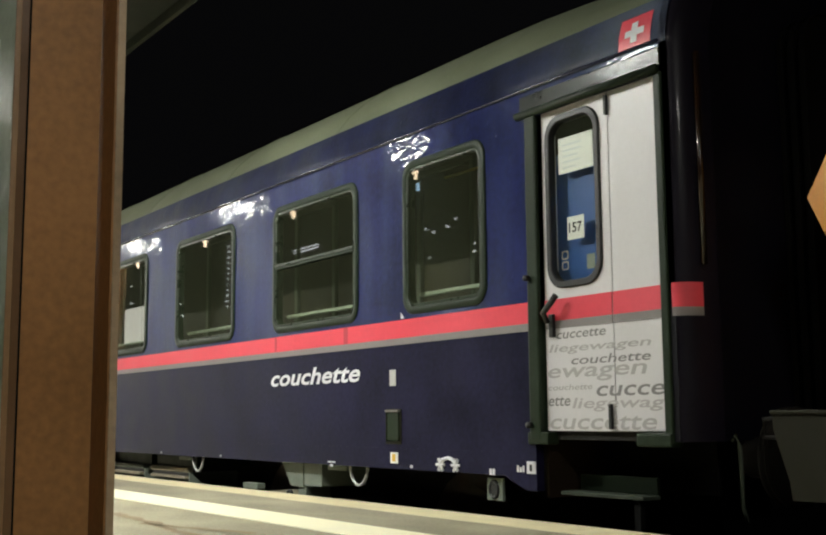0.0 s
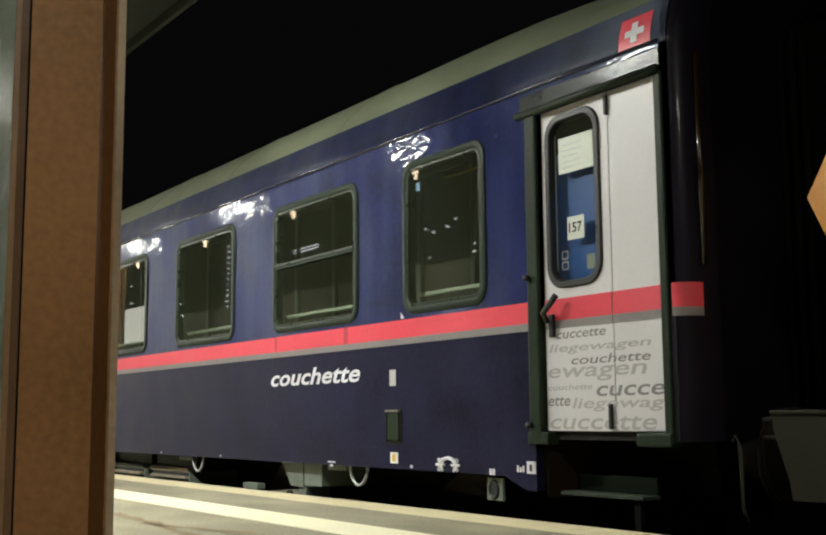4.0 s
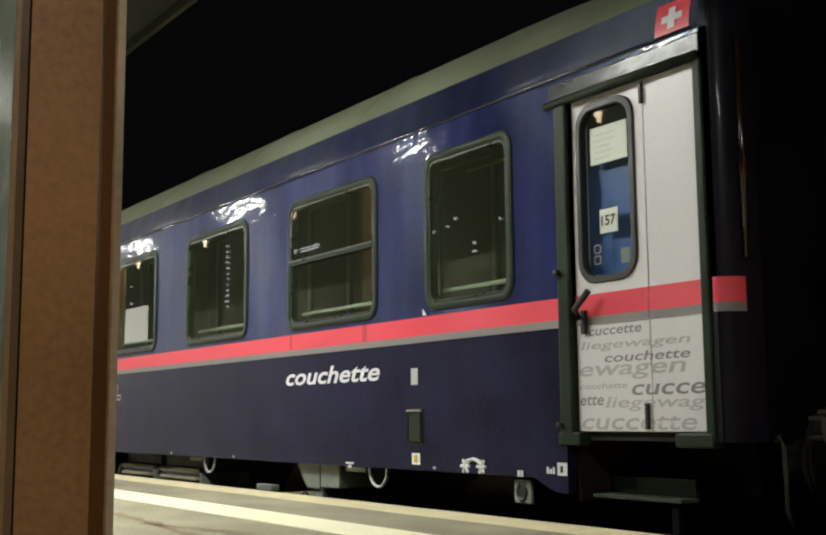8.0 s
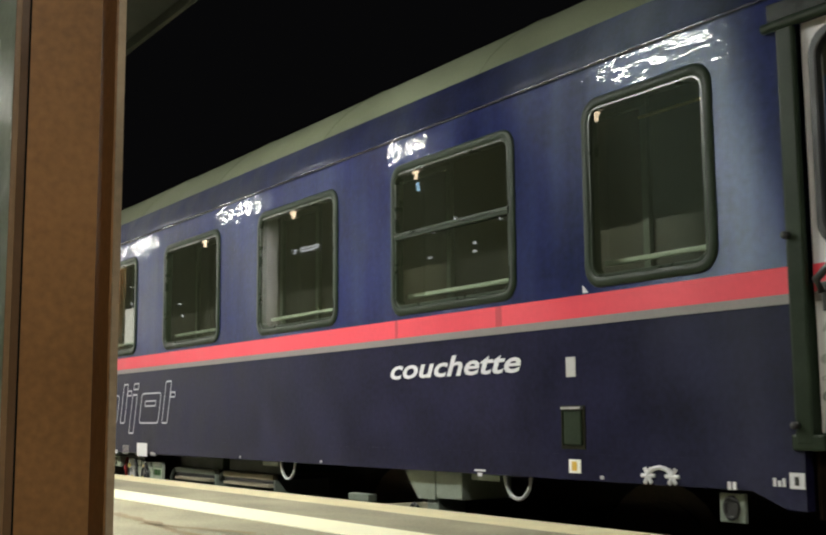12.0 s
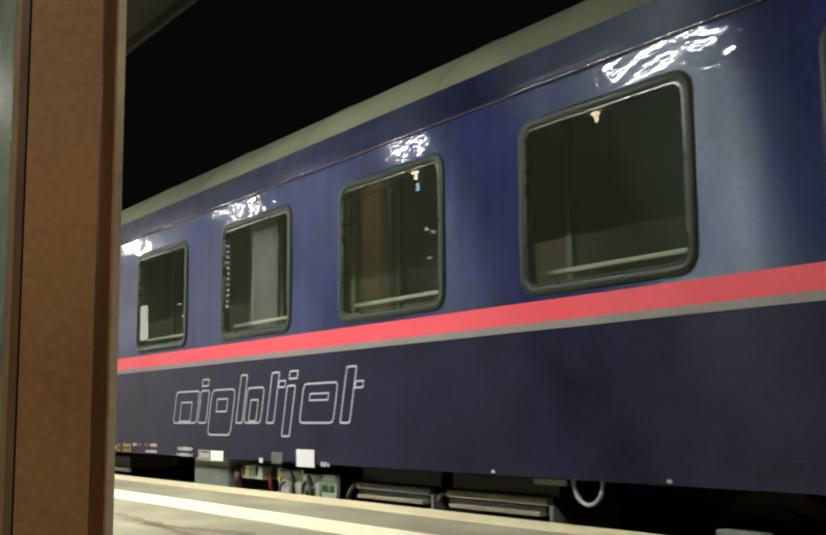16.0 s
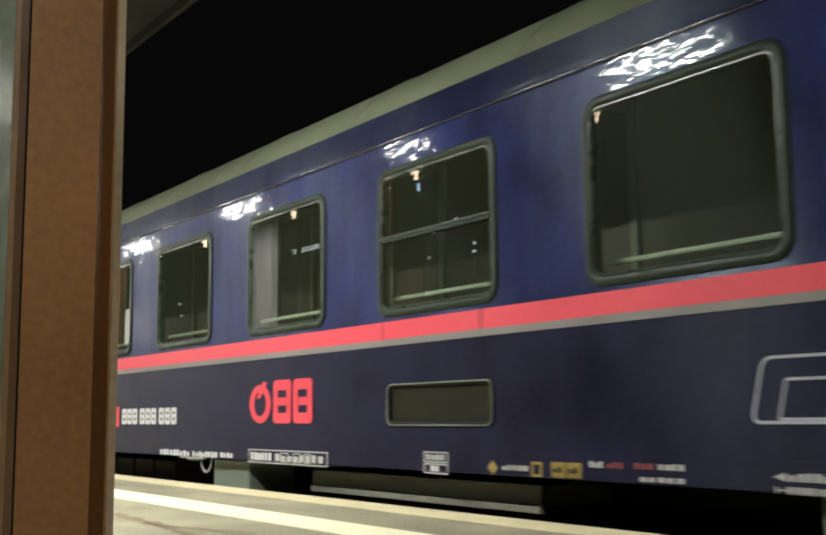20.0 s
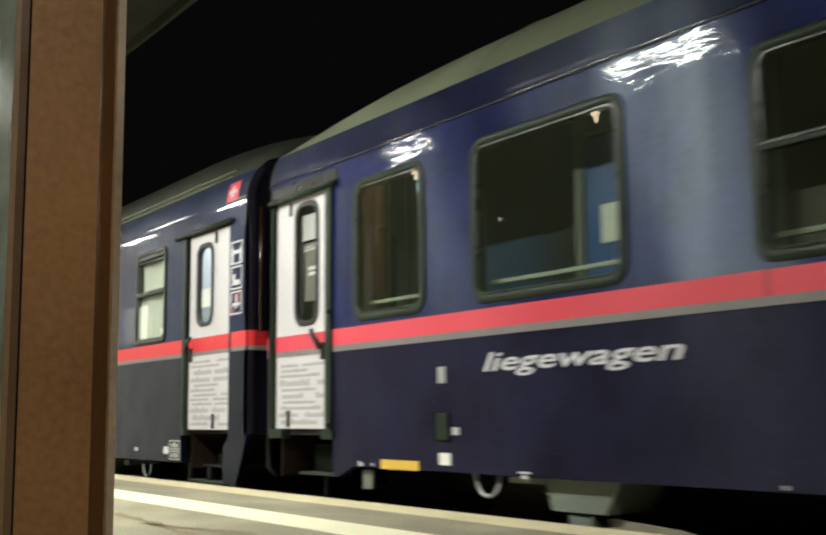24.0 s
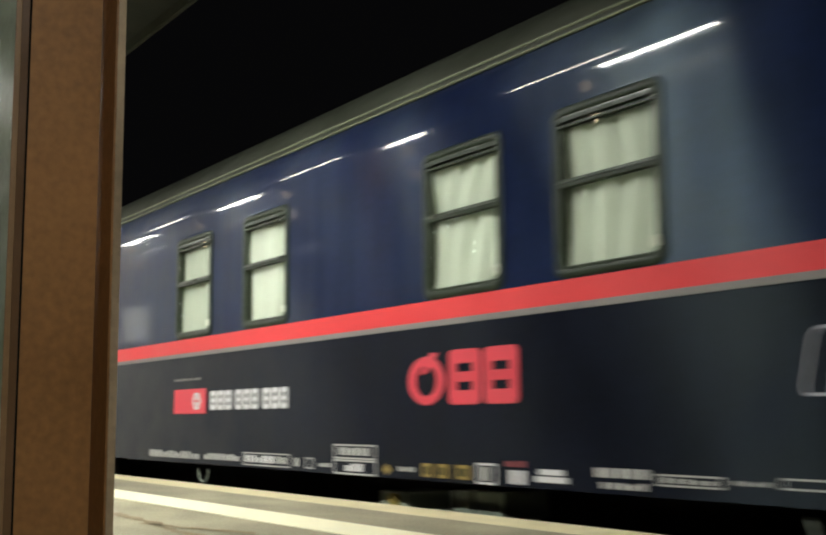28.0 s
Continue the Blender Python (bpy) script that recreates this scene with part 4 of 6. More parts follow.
def end_wall(coach, x, sg, top_dip, m, stripe, cant):
    """The flat coach end with its gangway bellows."""
    z0 = cant[-1][1]
    prof = [(0.0, 0.40)] + [(y, z) for y, z in cant] + [(y, z0 + (z - z0) * (1 - top_dip)) for y, z in ROOFP[1:]]
    full = mirrored(prof)
    bm = bmesh.new()
    a = [bm.verts.new((x, y, z)) for y, z in full]
    b = [bm.verts.new((x - sg * 0.05, y, z)) for y, z in full]
    bm.faces.new(a)
    bm.faces.new(b[::-1])
    for i in range(len(full)):
        j = (i + 1) % len(full)
        bm.faces.new((a[i], b[i], b[j], a[j]))
    bmesh.ops.recalc_face_normals(bm, faces=bm.faces[:])
    part("end_wall", bm, m, coach, "coach end wall with shade in its dark paint")
    deep, bulge = (0.07, 0.03) if cant is CANT2 else (0.20, 0.10)

    def corner(z0, z1, off, n=10, turn=90):
        zs = [z0, z1] if z1 <= cant[0][1] else [z0] + [z for y, z in cant]
        ys = [0.0, 0.0] if z1 <= cant[0][1] else [0.0] + [y for y, z in cant]
        rows = []
        for i in range(n + 1):
            q = radians(turn * i / n)
            rows.append([(x - sg * 0.018 + sg * (bulge + off) * math.sin(q), yy - off * math.cos(q) + deep * (1 - math.cos(q)), zz) for yy, zz in zip(ys, zs)])
        return loft(rows)
    part("corner_panel", corner(0.40, 9, 0.0), CORNER, coach, "rounded blue coach corner with shade in its dark colour", smooth=True)
    if cant is CANT2 and sg > 0:
        part("end_face_stripe", boxes((x + 0.003, x + 0.006, 0.072, 0.42, stripe[1], stripe[0])), RED2, coach)
        part("end_face_grey_stripe", boxes((x + 0.003, x + 0.006, 0.072, 0.42, stripe[2], stripe[1])), GREY, coach)
    # the couchette stripe stops at 62 degrees, standing in for its fade into shade
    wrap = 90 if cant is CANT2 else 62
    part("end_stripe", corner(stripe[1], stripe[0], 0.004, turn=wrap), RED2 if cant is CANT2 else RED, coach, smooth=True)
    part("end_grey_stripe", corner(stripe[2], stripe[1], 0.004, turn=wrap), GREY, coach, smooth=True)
    for i in range(5):
        bm = bmesh.new()
        xa = x + sg * (0.01 + 0.034 * i)
        o = [(AXIS + u, 1.45 + v) for u, v in rounded(1.25 - 0.06 * (i % 2), 2.15 - 0.06 * (i % 2), 0.18, 4)]
        q = [(AXIS + u, 1.45 + v) for u, v in rounded(0.85, 1.8, 0.1, 4)]
        va = [bm.verts.new((xa, y, z)) for y, z in o]
        vb = [bm.verts.new((xa, y, z)) for y, z in q]
        vc = [bm.verts.new((xa + sg * 0.03, y, z)) for y, z in o]
        for k in range(len(o)):
            l = (k + 1) % len(o)
            bm.faces.new((va[k], va[l], vb[l], vb[k]))
            bm.faces.new((va[k], va[l], vc[l], vc[k]))
        part("bellows_fold", bm, DEEPBLACK, coach, "black rubber gangway bellows fold")
    # added bar, in place of the streak mirrored on the rounded corner
    part("end_streak_bar", tube(bmesh.new(), [(x + sg * (bulge * 0.7 + 0.02), 0.10, 1.2), (x + sg * (bulge * 0.7 + 0.02), 0.10, 2.2)], 0.016, 12), STREAKBAR, coach, "glossy dark bar added for the reflected corner streak", smooth=True)
    buffers(coach, x, sg)


def shell(coach, xa, xb, up, low, holes_up, holes_low, panel, sole, stripe, roof_m, dip, ends, cant):
    """Side panels, cantrails, roof, floor, far side and ends. panel: x range of the lower side between the doors."""
    pa, pb = panel
    def inside(hs):
        return lambda x, z: any(a < x < b and c < z < d for a, b, c, d in hs)
    def cuts(hs, lo, hi, k):
        return sorted({lo, hi, *[v for r in hs for v in r[k:k + 2] if lo < v < hi]})
    split = (stripe[0] + stripe[2]) / 2
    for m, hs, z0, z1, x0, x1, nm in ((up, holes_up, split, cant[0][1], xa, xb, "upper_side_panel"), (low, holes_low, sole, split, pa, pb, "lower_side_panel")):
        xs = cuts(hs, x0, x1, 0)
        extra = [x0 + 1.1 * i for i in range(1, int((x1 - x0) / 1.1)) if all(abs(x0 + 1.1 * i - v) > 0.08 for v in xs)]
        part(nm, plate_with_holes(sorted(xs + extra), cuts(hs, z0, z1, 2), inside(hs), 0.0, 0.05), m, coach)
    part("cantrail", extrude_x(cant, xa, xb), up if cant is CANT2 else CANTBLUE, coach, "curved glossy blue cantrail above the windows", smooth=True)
    if cant is CANT:
        strip = tube(bmesh.new(), [(xa + 0.05 + (xb - xa - 0.1) * i / 30, -0.004, 2.28) for i in range(31)], 0.008, 12)
        part("rain_strip", strip, BEAD, coach, "thin glossy rain strip", smooth=True)
    part("roof", loft(roof_sections(xa, xb, dip, cant)), roof_m, coach, smooth=True)
    far = [(2 * AXIS - y, z) for y, z in cant[::-1]] + [(2 * AXIS, 1.2), (2 * AXIS, sole)]
    part("far_side", extrude_x(far, xa, xb, 4.0), low, coach, smooth=False)
    part("floor_pan", boxes((xa + 0.1, xb - 0.1, 0.05, 2 * AXIS - 0.05, 0.40, 0.50)), UNDER, coach)
    part("underframe_beam", boxes((xa + 1.2, xb - 1.2, 0.75, 2.05, -0.12, 0.40)), UNDER, coach)
    part("sole_bar", boxes((pa + 0.1, pb - 0.1, 0.03, 0.10, sole + 0.01, 0.40)), UNDER, coach)
    part("ceiling_panel", boxes((xa + 0.1, xb - 0.1, 0.1, 2 * AXIS - 0.1, 2.44, 2.46)), INNER, coach)
    end_wall(coach, xb, 1, dip, ends, stripe, cant)
    end_wall(coach, xa, -1, dip, ends, stripe, cant)


STRIPE1 = (1.12, 1.008, 0.967)


def couchette_coach():
    xa, xb = -29.86, -3.62
    c = thing("couchette_coach", ((xa + xb) / 2, AXIS, RAIL), "dark blue night-train couchette coach with red stripe and grey doors", "train coach", "coaches of the train")
    wins = [(-7.06, True), (-9.0, False), (-10.965, False), (-12.92, False), (-14.895, False), (-16.87, True), (-18.82, False), (-20.77, False),
            (-22.70, False), (-24.62, True), (-26.63, False)]
    WZ = (1.145, 2.105)
    holes = [(x - 0.63 + 0.045, x + 0.63 - 0.045, WZ[0] + 0.045, WZ[1] - 0.045) for x, s in wins]
    for x in (-5.455, -28.16):
        holes.append((x - 0.43 + 0.045, x + 0.43 - 0.045, WZ[0] + 0.045, WZ[1] - 0.045))
    DZ = (0.445, 2.125)
    front, rear = (-4.555, -3.71), (-29.76, -28.965)
    up_holes = holes + [(front[0] - 0.012, front[1] + 0.006, 0.3, DZ[1]), (rear[0] - 0.006, rear[1] + 0.012, 0.3, DZ[1])]
    low_holes = [(-17.36, -16.33, 0.50, 0.71)]
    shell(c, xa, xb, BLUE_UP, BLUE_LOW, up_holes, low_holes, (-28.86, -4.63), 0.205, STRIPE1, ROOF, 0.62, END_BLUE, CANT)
    for x, s in wins:
        window(c, x, 1.26, *WZ, sliding=s)
        for dx, wd in (((-0.57, 0.03), (0.47, 0.055)) if s else ()):
            decal(c, "drip_stain", x + dx - wd / 2, x + dx + wd / 2, STRIPE1[1], STRIPE1[0], DRIP, "dark drip stain below the sliding window", y=-0.0065)
        part("grab_rail", boxes((x - 0.60, x + 0.60, 0.10, 0.125, 1.265, 1.29), bevel=0.006), PALEBAR, c, "pale green corridor grab rail")
    for x in (-5.455, -28.16):
        window(c, x, 0.86, *WZ)
        part("grab_rail", boxes((x - 0.40, x + 0.40, 0.10, 0.125, 1.265, 1.29), bevel=0.006), PALEBAR, c, "pale green corridor grab rail")
    part("curtain_rod", tube(bmesh.new(), [(-5.62, 0.14, 1.985), (-5.06, 0.14, 1.985)], 0.008), BRASS, c, "thin brass curtain rod", smooth=True)
    # red and grey band between the doors
    for a, b in ((-28.865, -4.66),):
        n = 9
        for i in range(n):
            u, v = a + (b - a) * i / n, a + (b - a) * (i + 1) / n
            decal(c, "red_stripe", u + 0.0005, v - 0.0005, STRIPE1[1], STRIPE1[0], RED, "red waist stripe film")
            decal(c, "grey_stripe", u + 0.0005, v - 0.0005, STRIPE1[2], STRIPE1[1], GREY, "grey line under the red stripe")
    # doors
    T = DOORTEXT
    P = DOORTEXT3
    L = DOORTEXT4
    text = [("cuccette", -4.47, -4.103, 0.912, 0.952, T), ("liegewagen", -4.531, -3.80, 0.832, 0.886, P), ("couchette", -4.361, -3.805, 0.777, 0.822, T),
            ("ewagen", -4.545, -3.832, 0.690, 0.764, P), ("couchette", -4.545, -4.209, 0.650, 0.680, P), ("cucce", -4.181, -3.722, 0.614, 0.666, T),
            ("ette", -4.545, -4.375, 0.570, 0.618, T), ("liegewag", -4.362, -3.722, 0.540, 0.610, L), ("cuccette", -4.535, -3.78, 0.452, 0.520, P)]
    folding_door(c, *front, *DZ, (-4.522, -4.108, 1.172, 2.088), STRIPE1, True, text)
    door_surround(c, *front, *DZ)
    door_surround(c, *rear, *DZ, flip=True)
    d2 = folding_door(c, *rear, *DZ, (-29.46, -29.10, 1.175, 2.085), STRIPE1, False, [])
    word_bars(d2, rear[0] + 0.02, rear[1] - 0.02, 0.475, 0.94, 5)
    step_well(c, -4.62, -3.72, 0.40, 0.07, 0.24)
    step_well(c, -29.74, -28.87, 0.40, 0.22, 0.08, None, 0.33)
    for x0, sg in ((-4.63, 1), (-28.86, -1)):
        bm = prism(bmesh.new(), [(x0, 0.205), (x0, 0.135), (x0 - sg * 0.09, 0.135), (x0 - sg * 0.27, 0.205)], 0.0, 0.05)
        part("skirt_corner", bm, BLUE_LOW, c)
    # papers behind the glass of the entrance door and the blue vestibule
    part("vestibule_panel", boxes((-4.78, -4.20, 0.09, 0.11, 0.55, 1.90)), INNERBLUE, c, "blue inner door panel")
    part("vestibule_panel", boxes((-4.40, -3.72, 0.75, 0.77, 0.55, 2.4)), INNERFRAME, c)
    part("reserved_sheet", boxes((-4.445, -4.18, 0.040, 0.042, 1.775, 1.965)), PAPER, c, "white paper notice behind the door glass")
    bm = bmesh.new()
    rng = random.Random(3)
    for i in range(5):
        box(bm, -4.41, -4.41 + rng.uniform(0.08, 0.18), 0.0385, 0.0395, 1.80 + i * 0.03, 1.806 + i * 0.03)
    part("notice_lines", bm, INNERWHITE, c)
    part("number_sheet", boxes((-4.388, -4.262, 0.040, 0.042, 1.42, 1.54)), PAPER, c, "white sheet with the coach number")
    part("coach_number", lettering("157", -4.375, -4.275, 1.455, 1.508, 0.0385, shear=0.0, weight=0.022), INK, c)
    part("door_sticker", boxes((-4.245, -4.185, 0.0385, 0.0395, 1.255, 1.33)), BOXGREEN, c)
    bm = bmesh.new()
    for zc in (1.345, 1.29):
        b2 = ring(bmesh.new(), 0.05, 0.045, 0.012, 0.006, 0.0385, 0.0395, lip=0.0005)
        for v in b2.verts:
            v.co += Vector((-4.41, 0, zc))
        me = bpy.data.meshes.new("pictogram")
        b2.to_mesh(me)
        b2.free()
        bm.from_mesh(me)
        bpy.data.meshes.remove(me)
    part("door_pictogram", bm, DIMWHITE, c)
    # corridor behind the windows
    part("corridor_wall", boxes((-28.9, -5.0, 0.85, 0.88, 0.5, 2.44)), INNER, c, "brown corridor partition")
    part("cross_wall", boxes((-5.0, -4.97, 0.1, 2.7, 0.5, 2.44)), INNER, c)
    vd = part("vestibule_partition", boxes((-28.93, -28.90, 0.06, 2.7, 0.5, 2.44)), INNERWHITE, c, "pale partition with a dark rounded pane")
    part("dark_pane", prism(bmesh.new(), [(u, 1.52 + v) for u, v in rounded(0.20, 0.70, 0.09)], -0.004, 0.004), BLACK, vd, at=(-28.895, 0.44, 0)).rotation_euler = (0, 0, radians(90))
    part("partition_post", boxes((-28.898, -28.872, 0.62, 0.65, 0.5, 2.3), bevel=0.005), PALEBAR, vd)
    for i in range(12):
        x = -6.6 - i * 1.95
        part("compartment_door_frame", boxes((x - 0.36, x - 0.31, 0.82, 0.85, 0.5, 2.3), (x + 0.31, x + 0.36, 0.82, 0.85, 0.5, 2.3), (x - 0.36, x + 0.36, 0.82, 0.85, 2.3, 2.35)), INNERFRAME, c)
    part("blue_corridor_door", boxes((-26.69, -26.02, 0.36, 0.39, 0.5, 2.03)), INNERBLUE, c, "blue corridor door with a notice")
    part("door_edge_post", boxes((-26.755, -26.692, 0.34, 0.40, 0.5, 2.06), bevel=0.006), INNERFRAME, c)
    part("door_head", boxes((-26.755, -25.9, 0.335, 0.40, 2.06, 2.15), bevel=0.006), INNERFRAME, c)
    part("corridor_end_panel", boxes((-28.3, -26.76, 0.78, 0.80, 0.5, 2.3)), INNERSHADE, c, "blue corridor panel with its shade in the colour")
    part("notice_sheet", boxes((-26.56, -26.33, 0.353, 0.357, 1.44, 1.65)), PAPER, c, "white paper notice on the blue door")
    part("vestibule_wall", boxes((-29.75, -28.95, 0.7, 0.73, 0.5, 2.44)), INNERFRAME, c)
    part("inner_door_panel", boxes((-29.41, -29.17, 0.065, 0.08, 1.36, 1.79), bevel=0.008), DULLBEIGE, c, "dull beige inner panel")
    part("inner_door_panel", boxes((-29.15, -29.11, 0.10, 0.12, 1.30, 2.06), bevel=0.01), PALEGREY, c, "pale grey inner panel")
    part("inner_door_rail", tube(bmesh.new(), [(-29.28, 0.09, 1.25), (-29.28, 0.09, 1.55)], 0.015, 8), BLACK, c)
    part("vestibule_notice", boxes((-29.39, -29.17, 0.040, 0.042, 1.80, 1.99)), DIMWHITE, c)
    for z0, z1 in ((1.545, 1.57), (1.585, 1.61)):
        part("vestibule_notice", boxes((-29.33, -29.21, 0.058, 0.060, z0, z1)), PAPER, c)
    part("end_hose", tube(bmesh.new(), [(-3.60, 0.32, 0.40), (-3.565, 0.30, 0.425), (-3.545, 0.30, 0.38), (-3.54, 0.30, 0.25), (-3.54, 0.30, 0.10), (-3.56, 0.36, 0.02)], 0.010, 8), STEPGREEN, c, "worn grey brake hose", smooth=True)
    # company marks and writing
    part("lettering", lettering("couchette", -7.70, -6.405, 0.752, 0.872, -0.005, weight=0.02), WHITE, c, "white lettering")
    part("lettering", lettering("liegewagen", -27.16, -25.67, 0.735, 0.872, -0.005, weight=0.011), WHITE, c, "white lettering")
    wordmark_outline(c, -14.535, 0.480, 3.42, 0.384)
    round_emblem(c, -19.385, -18.375, 0.483, 0.800)
    partner_mark(c, -23.05, -22.365, 0.448, 0.648, -20.845)
    bars(c, -23.055, -22.5, 0.735, 0.757, 12, GREY, 7)
    swiss_flag(c, -3.93, -3.715, 2.275, 2.45)
    # small marks along the sill
    decal(c, "white_plate", -6.045, -5.975, 0.715, 0.815, DIMWHITE, "small pale plate")
    part("filler_flap", boxes((-6.075, -5.935, -0.008, 0.0, 0.375, 0.55), bevel=0.012), OLIVE, c, "olive filler flap")
    part("flap_border", boxes((-6.095, -5.915, -0.004, 0.0, 0.355, 0.572), bevel=0.002), HATCH, c, "dark recessed border of the flap")
    part("flap_lip", boxes((-6.08, -5.93, -0.02, 0.0, 0.552, 0.565), bevel=0.003), STEEL, c)
    decal(c, "tag_plate", -6.04, -5.955, 0.238, 0.305, PAPER, "white tag with a yellow mark")
    decal(c, "yellow_dot", -6.015, -5.98, 0.25, 0.295, YELLOW, y=-0.009)
    bm = bmesh.new()
    pts = [(-5.42 + 0.075 * math.cos(radians(a)), 0.235 + 0.05 * math.sin(radians(a))) for a in range(0, 181, 30)]
    tube(bm, [(x, -0.004, z) for x, z in pts], 0.011, 6)
    for x in (-5.495, -5.345):
        for a in (0, 60, 120):
            d = Vector((math.cos(radians(a)), 0, math.sin(radians(a)))) * 0.04
            tube(bm, [Vector((x, -0.004, 0.245)) - d, Vector((x, -0.004, 0.245)) + d], 0.010, 6)
    part("jacking_mark", bm, WHITE, c, "white arched sill mark with two stars")
    for x in (-6.785, -26.82):
        part("sill_mark", boxes((x - 0.05, x + 0.05, -0.005, -0.002, 0.22, 0.23), (x - 0.02, x + 0.02, -0.005, -0.002, 0.193, 0.212)), WHITE, c)
    bars(c, -5.03, -4.975, 0.203, 0.237, 2, WHITE, 3)
    bars(c, -4.79, -4.72, 0.228, 0.262, 3, WHITE, 4)
    decal(c, "white_label", -4.705, -4.632, 0.222, 0.286, WHITE, "white label with a black symbol")
    decal(c, "label_symbol", -4.678, -4.660, 0.236, 0.27, INK, y=-0.009)
    for x in (-5.805, -8.6, -9.9, -25.15, -28.35):
        decal(c, "sill_dot", x - 0.012, x + 0.012, 0.215, 0.232, DIMWHITE)
    part("corner_mark", prism(bmesh.new(), [(-5.885, 1.125), (-5.845, 1.125), (-5.885, 1.165)], -0.023, -0.021), WHITE, c)
    part("hanging_plate", boxes((-5.125, -4.985, 0.05, 0.07, 0.06, 0.185), bevel=0.006), BOXGREEN, c, "grey plate with a round socket")
    part("socket", tube(bmesh.new(), [(-5.055, 0.05, 0.122), (-5.055, 0.046, 0.122)], 0.034, 14), INK, c, "dark round socket")
    part("socket_ring", tube(bmesh.new(), [(-5.055 + 0.036 * math.cos(i * 0.4488), 0.045, 0.122 + 0.045 * math.sin(i * 0.4488)) for i in range(14)], 0.01, 6, closed=True), BLACK, c)
    # sill marks further along
    bars(c, -14.36, -14.15, 0.25, 0.285, 5, DIMWHITE, 12)
    bars(c, -14.37, -14.14, 0.200, 0.228, 6, DIMWHITE, 13)
    for x0, sg in ((-14.37, -1), (-14.14, 1)):
        part("length_arrow", prism(bmesh.new(), [(x0, 0.285), (x0 + sg * 0.06, 0.267), (x0, 0.249)], -0.006, -0.003), DIMWHITE, c, "pale arrow head of the length mark")
        part("length_tick", boxes((min(x0, x0 + sg * 0.05), max(x0, x0 + sg * 0.05), -0.006, -0.003, 0.211, 0.217), (x0 + sg * 0.05 - 0.004, x0 + sg * 0.05 + 0.004, -0.006, -0.003, 0.2, 0.228)), DIMWHITE, c)
    framed(c, "mark_frame", -13.955, -13.70, 0.18, 0.262, DIMWHITE)
    bars(c, -13.93, -13.72, 0.20, 0.245, 3, DIMWHITE, 14)
    decal(c, "white_field", -13.70, -13.46, 0.18, 0.262, PAPER)
    bars(c, -12.80, -12.73, 0.188, 0.225, 2, WHITE, 15)
    bm = bmesh.new()
    for i in range(7):
        box(bm, -12.59, -12.42, -0.005, -0.002, 0.19 + i * 0.0125, 0.197 + i * 0.0125)
    part("grid_mark", bm, GREY, c, "grey ruled table mark")
    decal(c, "white_square", -12.195, -11.93, 0.178, 0.30, WHITE, "plain white square label")
    bars(c, -11.84, -11.705, 0.19, 0.222, 3, DIMWHITE, 16)
    bars(c, -21.25, -20.55, 0.205, 0.255, 9, WHITE, 17, "number_bar")
    bars(c, -20.50, -19.98, 0.205, 0.25, 8, WHITE, 18, "number_bar")
    bars(c, -19.93, -19.68, 0.21, 0.25, 4, WHITE, 19, "number_bar")
    decal(c, "number_underline", -20.78, -20.22, 0.19, 0.197, WHITE)
    framed(c, "grid_frame", -19.40, -18.155, 0.188, 0.288, DIMWHITE)
    bars(c, -19.36, -19.0, 0.208, 0.265, 6, WHITE, 20)
    bars(c, -18.95, -18.2, 0.21, 0.262, 8, DIMWHITE, 21)
    for a, b in ((-18.86, -18.74), (-18.66, -18.55), (-18.5, -18.4)):
        framed(c, "pictogram_frame", a, b, 0.203, 0.27, DIMWHITE, 0.006)
    framed(c, "weight_frame", -16.985, -16.74, 0.255, 0.318, DIMWHITE)
    framed(c, "weight_frame", -16.985, -16.74, 0.19, 0.25, DIMWHITE)
    bars(c, -16.96, -16.77, 0.27, 0.302, 4, DIMWHITE, 22)
    bars(c, -16.92, -16.82, 0.203, 0.237, 2, WHITE, 23)
    bm = prism(bmesh.new(), [(-16.36, 0.244), (-16.315, 0.205), (-16.27, 0.244), (-16.315, 0.283)], -0.006, -0.003)
    part("yellow_diamond", bm, DULLYELLOW, c)
    bars(c, -16.235, -16.01, 0.235, 0.262, 5, DIMWHITE, 24)
    framed(c, "yellow_frame", -15.985, -15.90, 0.208, 0.285, DULLYELLOW, 0.014)
    for a in (-15.825, -15.705):
        decal(c, "yellow_label", a, a + 0.105, 0.212, 0.288, DULLYELLOW)
        bars(c, a + 0.015, a + 0.09, 0.235, 0.265, 2, OLIVE, 25, "label_symbol", -0.009)
    bars(c, -15.54, -15.44, 0.27, 0.30, 3, DIMWHITE, 26)
    bars(c, -15.42, -15.30, 0.27, 0.298, 3, DIMRED, 27)
    bars(c, -15.235, -15.10, 0.272, 0.30, 3, DIMRED, 28)
    bars(c, -15.08, -14.915, 0.272, 0.30, 4, DIMWHITE, 29)
    bars(c, -15.20, -14.915, 0.215, 0.238, 5, DIMWHITE, 30)
    decal(c, "yellow_bar_label", -28.245, -27.82, 0.20, 0.258, YELLOW, "long yellow label")
    decal(c, "tag_plate", -27.60, -27.49, 0.243, 0.312, PAPER)
    decal(c, "white_plate", -27.61, -27.535, 0.717, 0.812, DIMWHITE, "small pale plate")
    part("filler_flap", boxes((-27.64, -27.5, -0.008, 0.0, 0.385, 0.55), bevel=0.012), OLIVE, c, "olive filler flap")
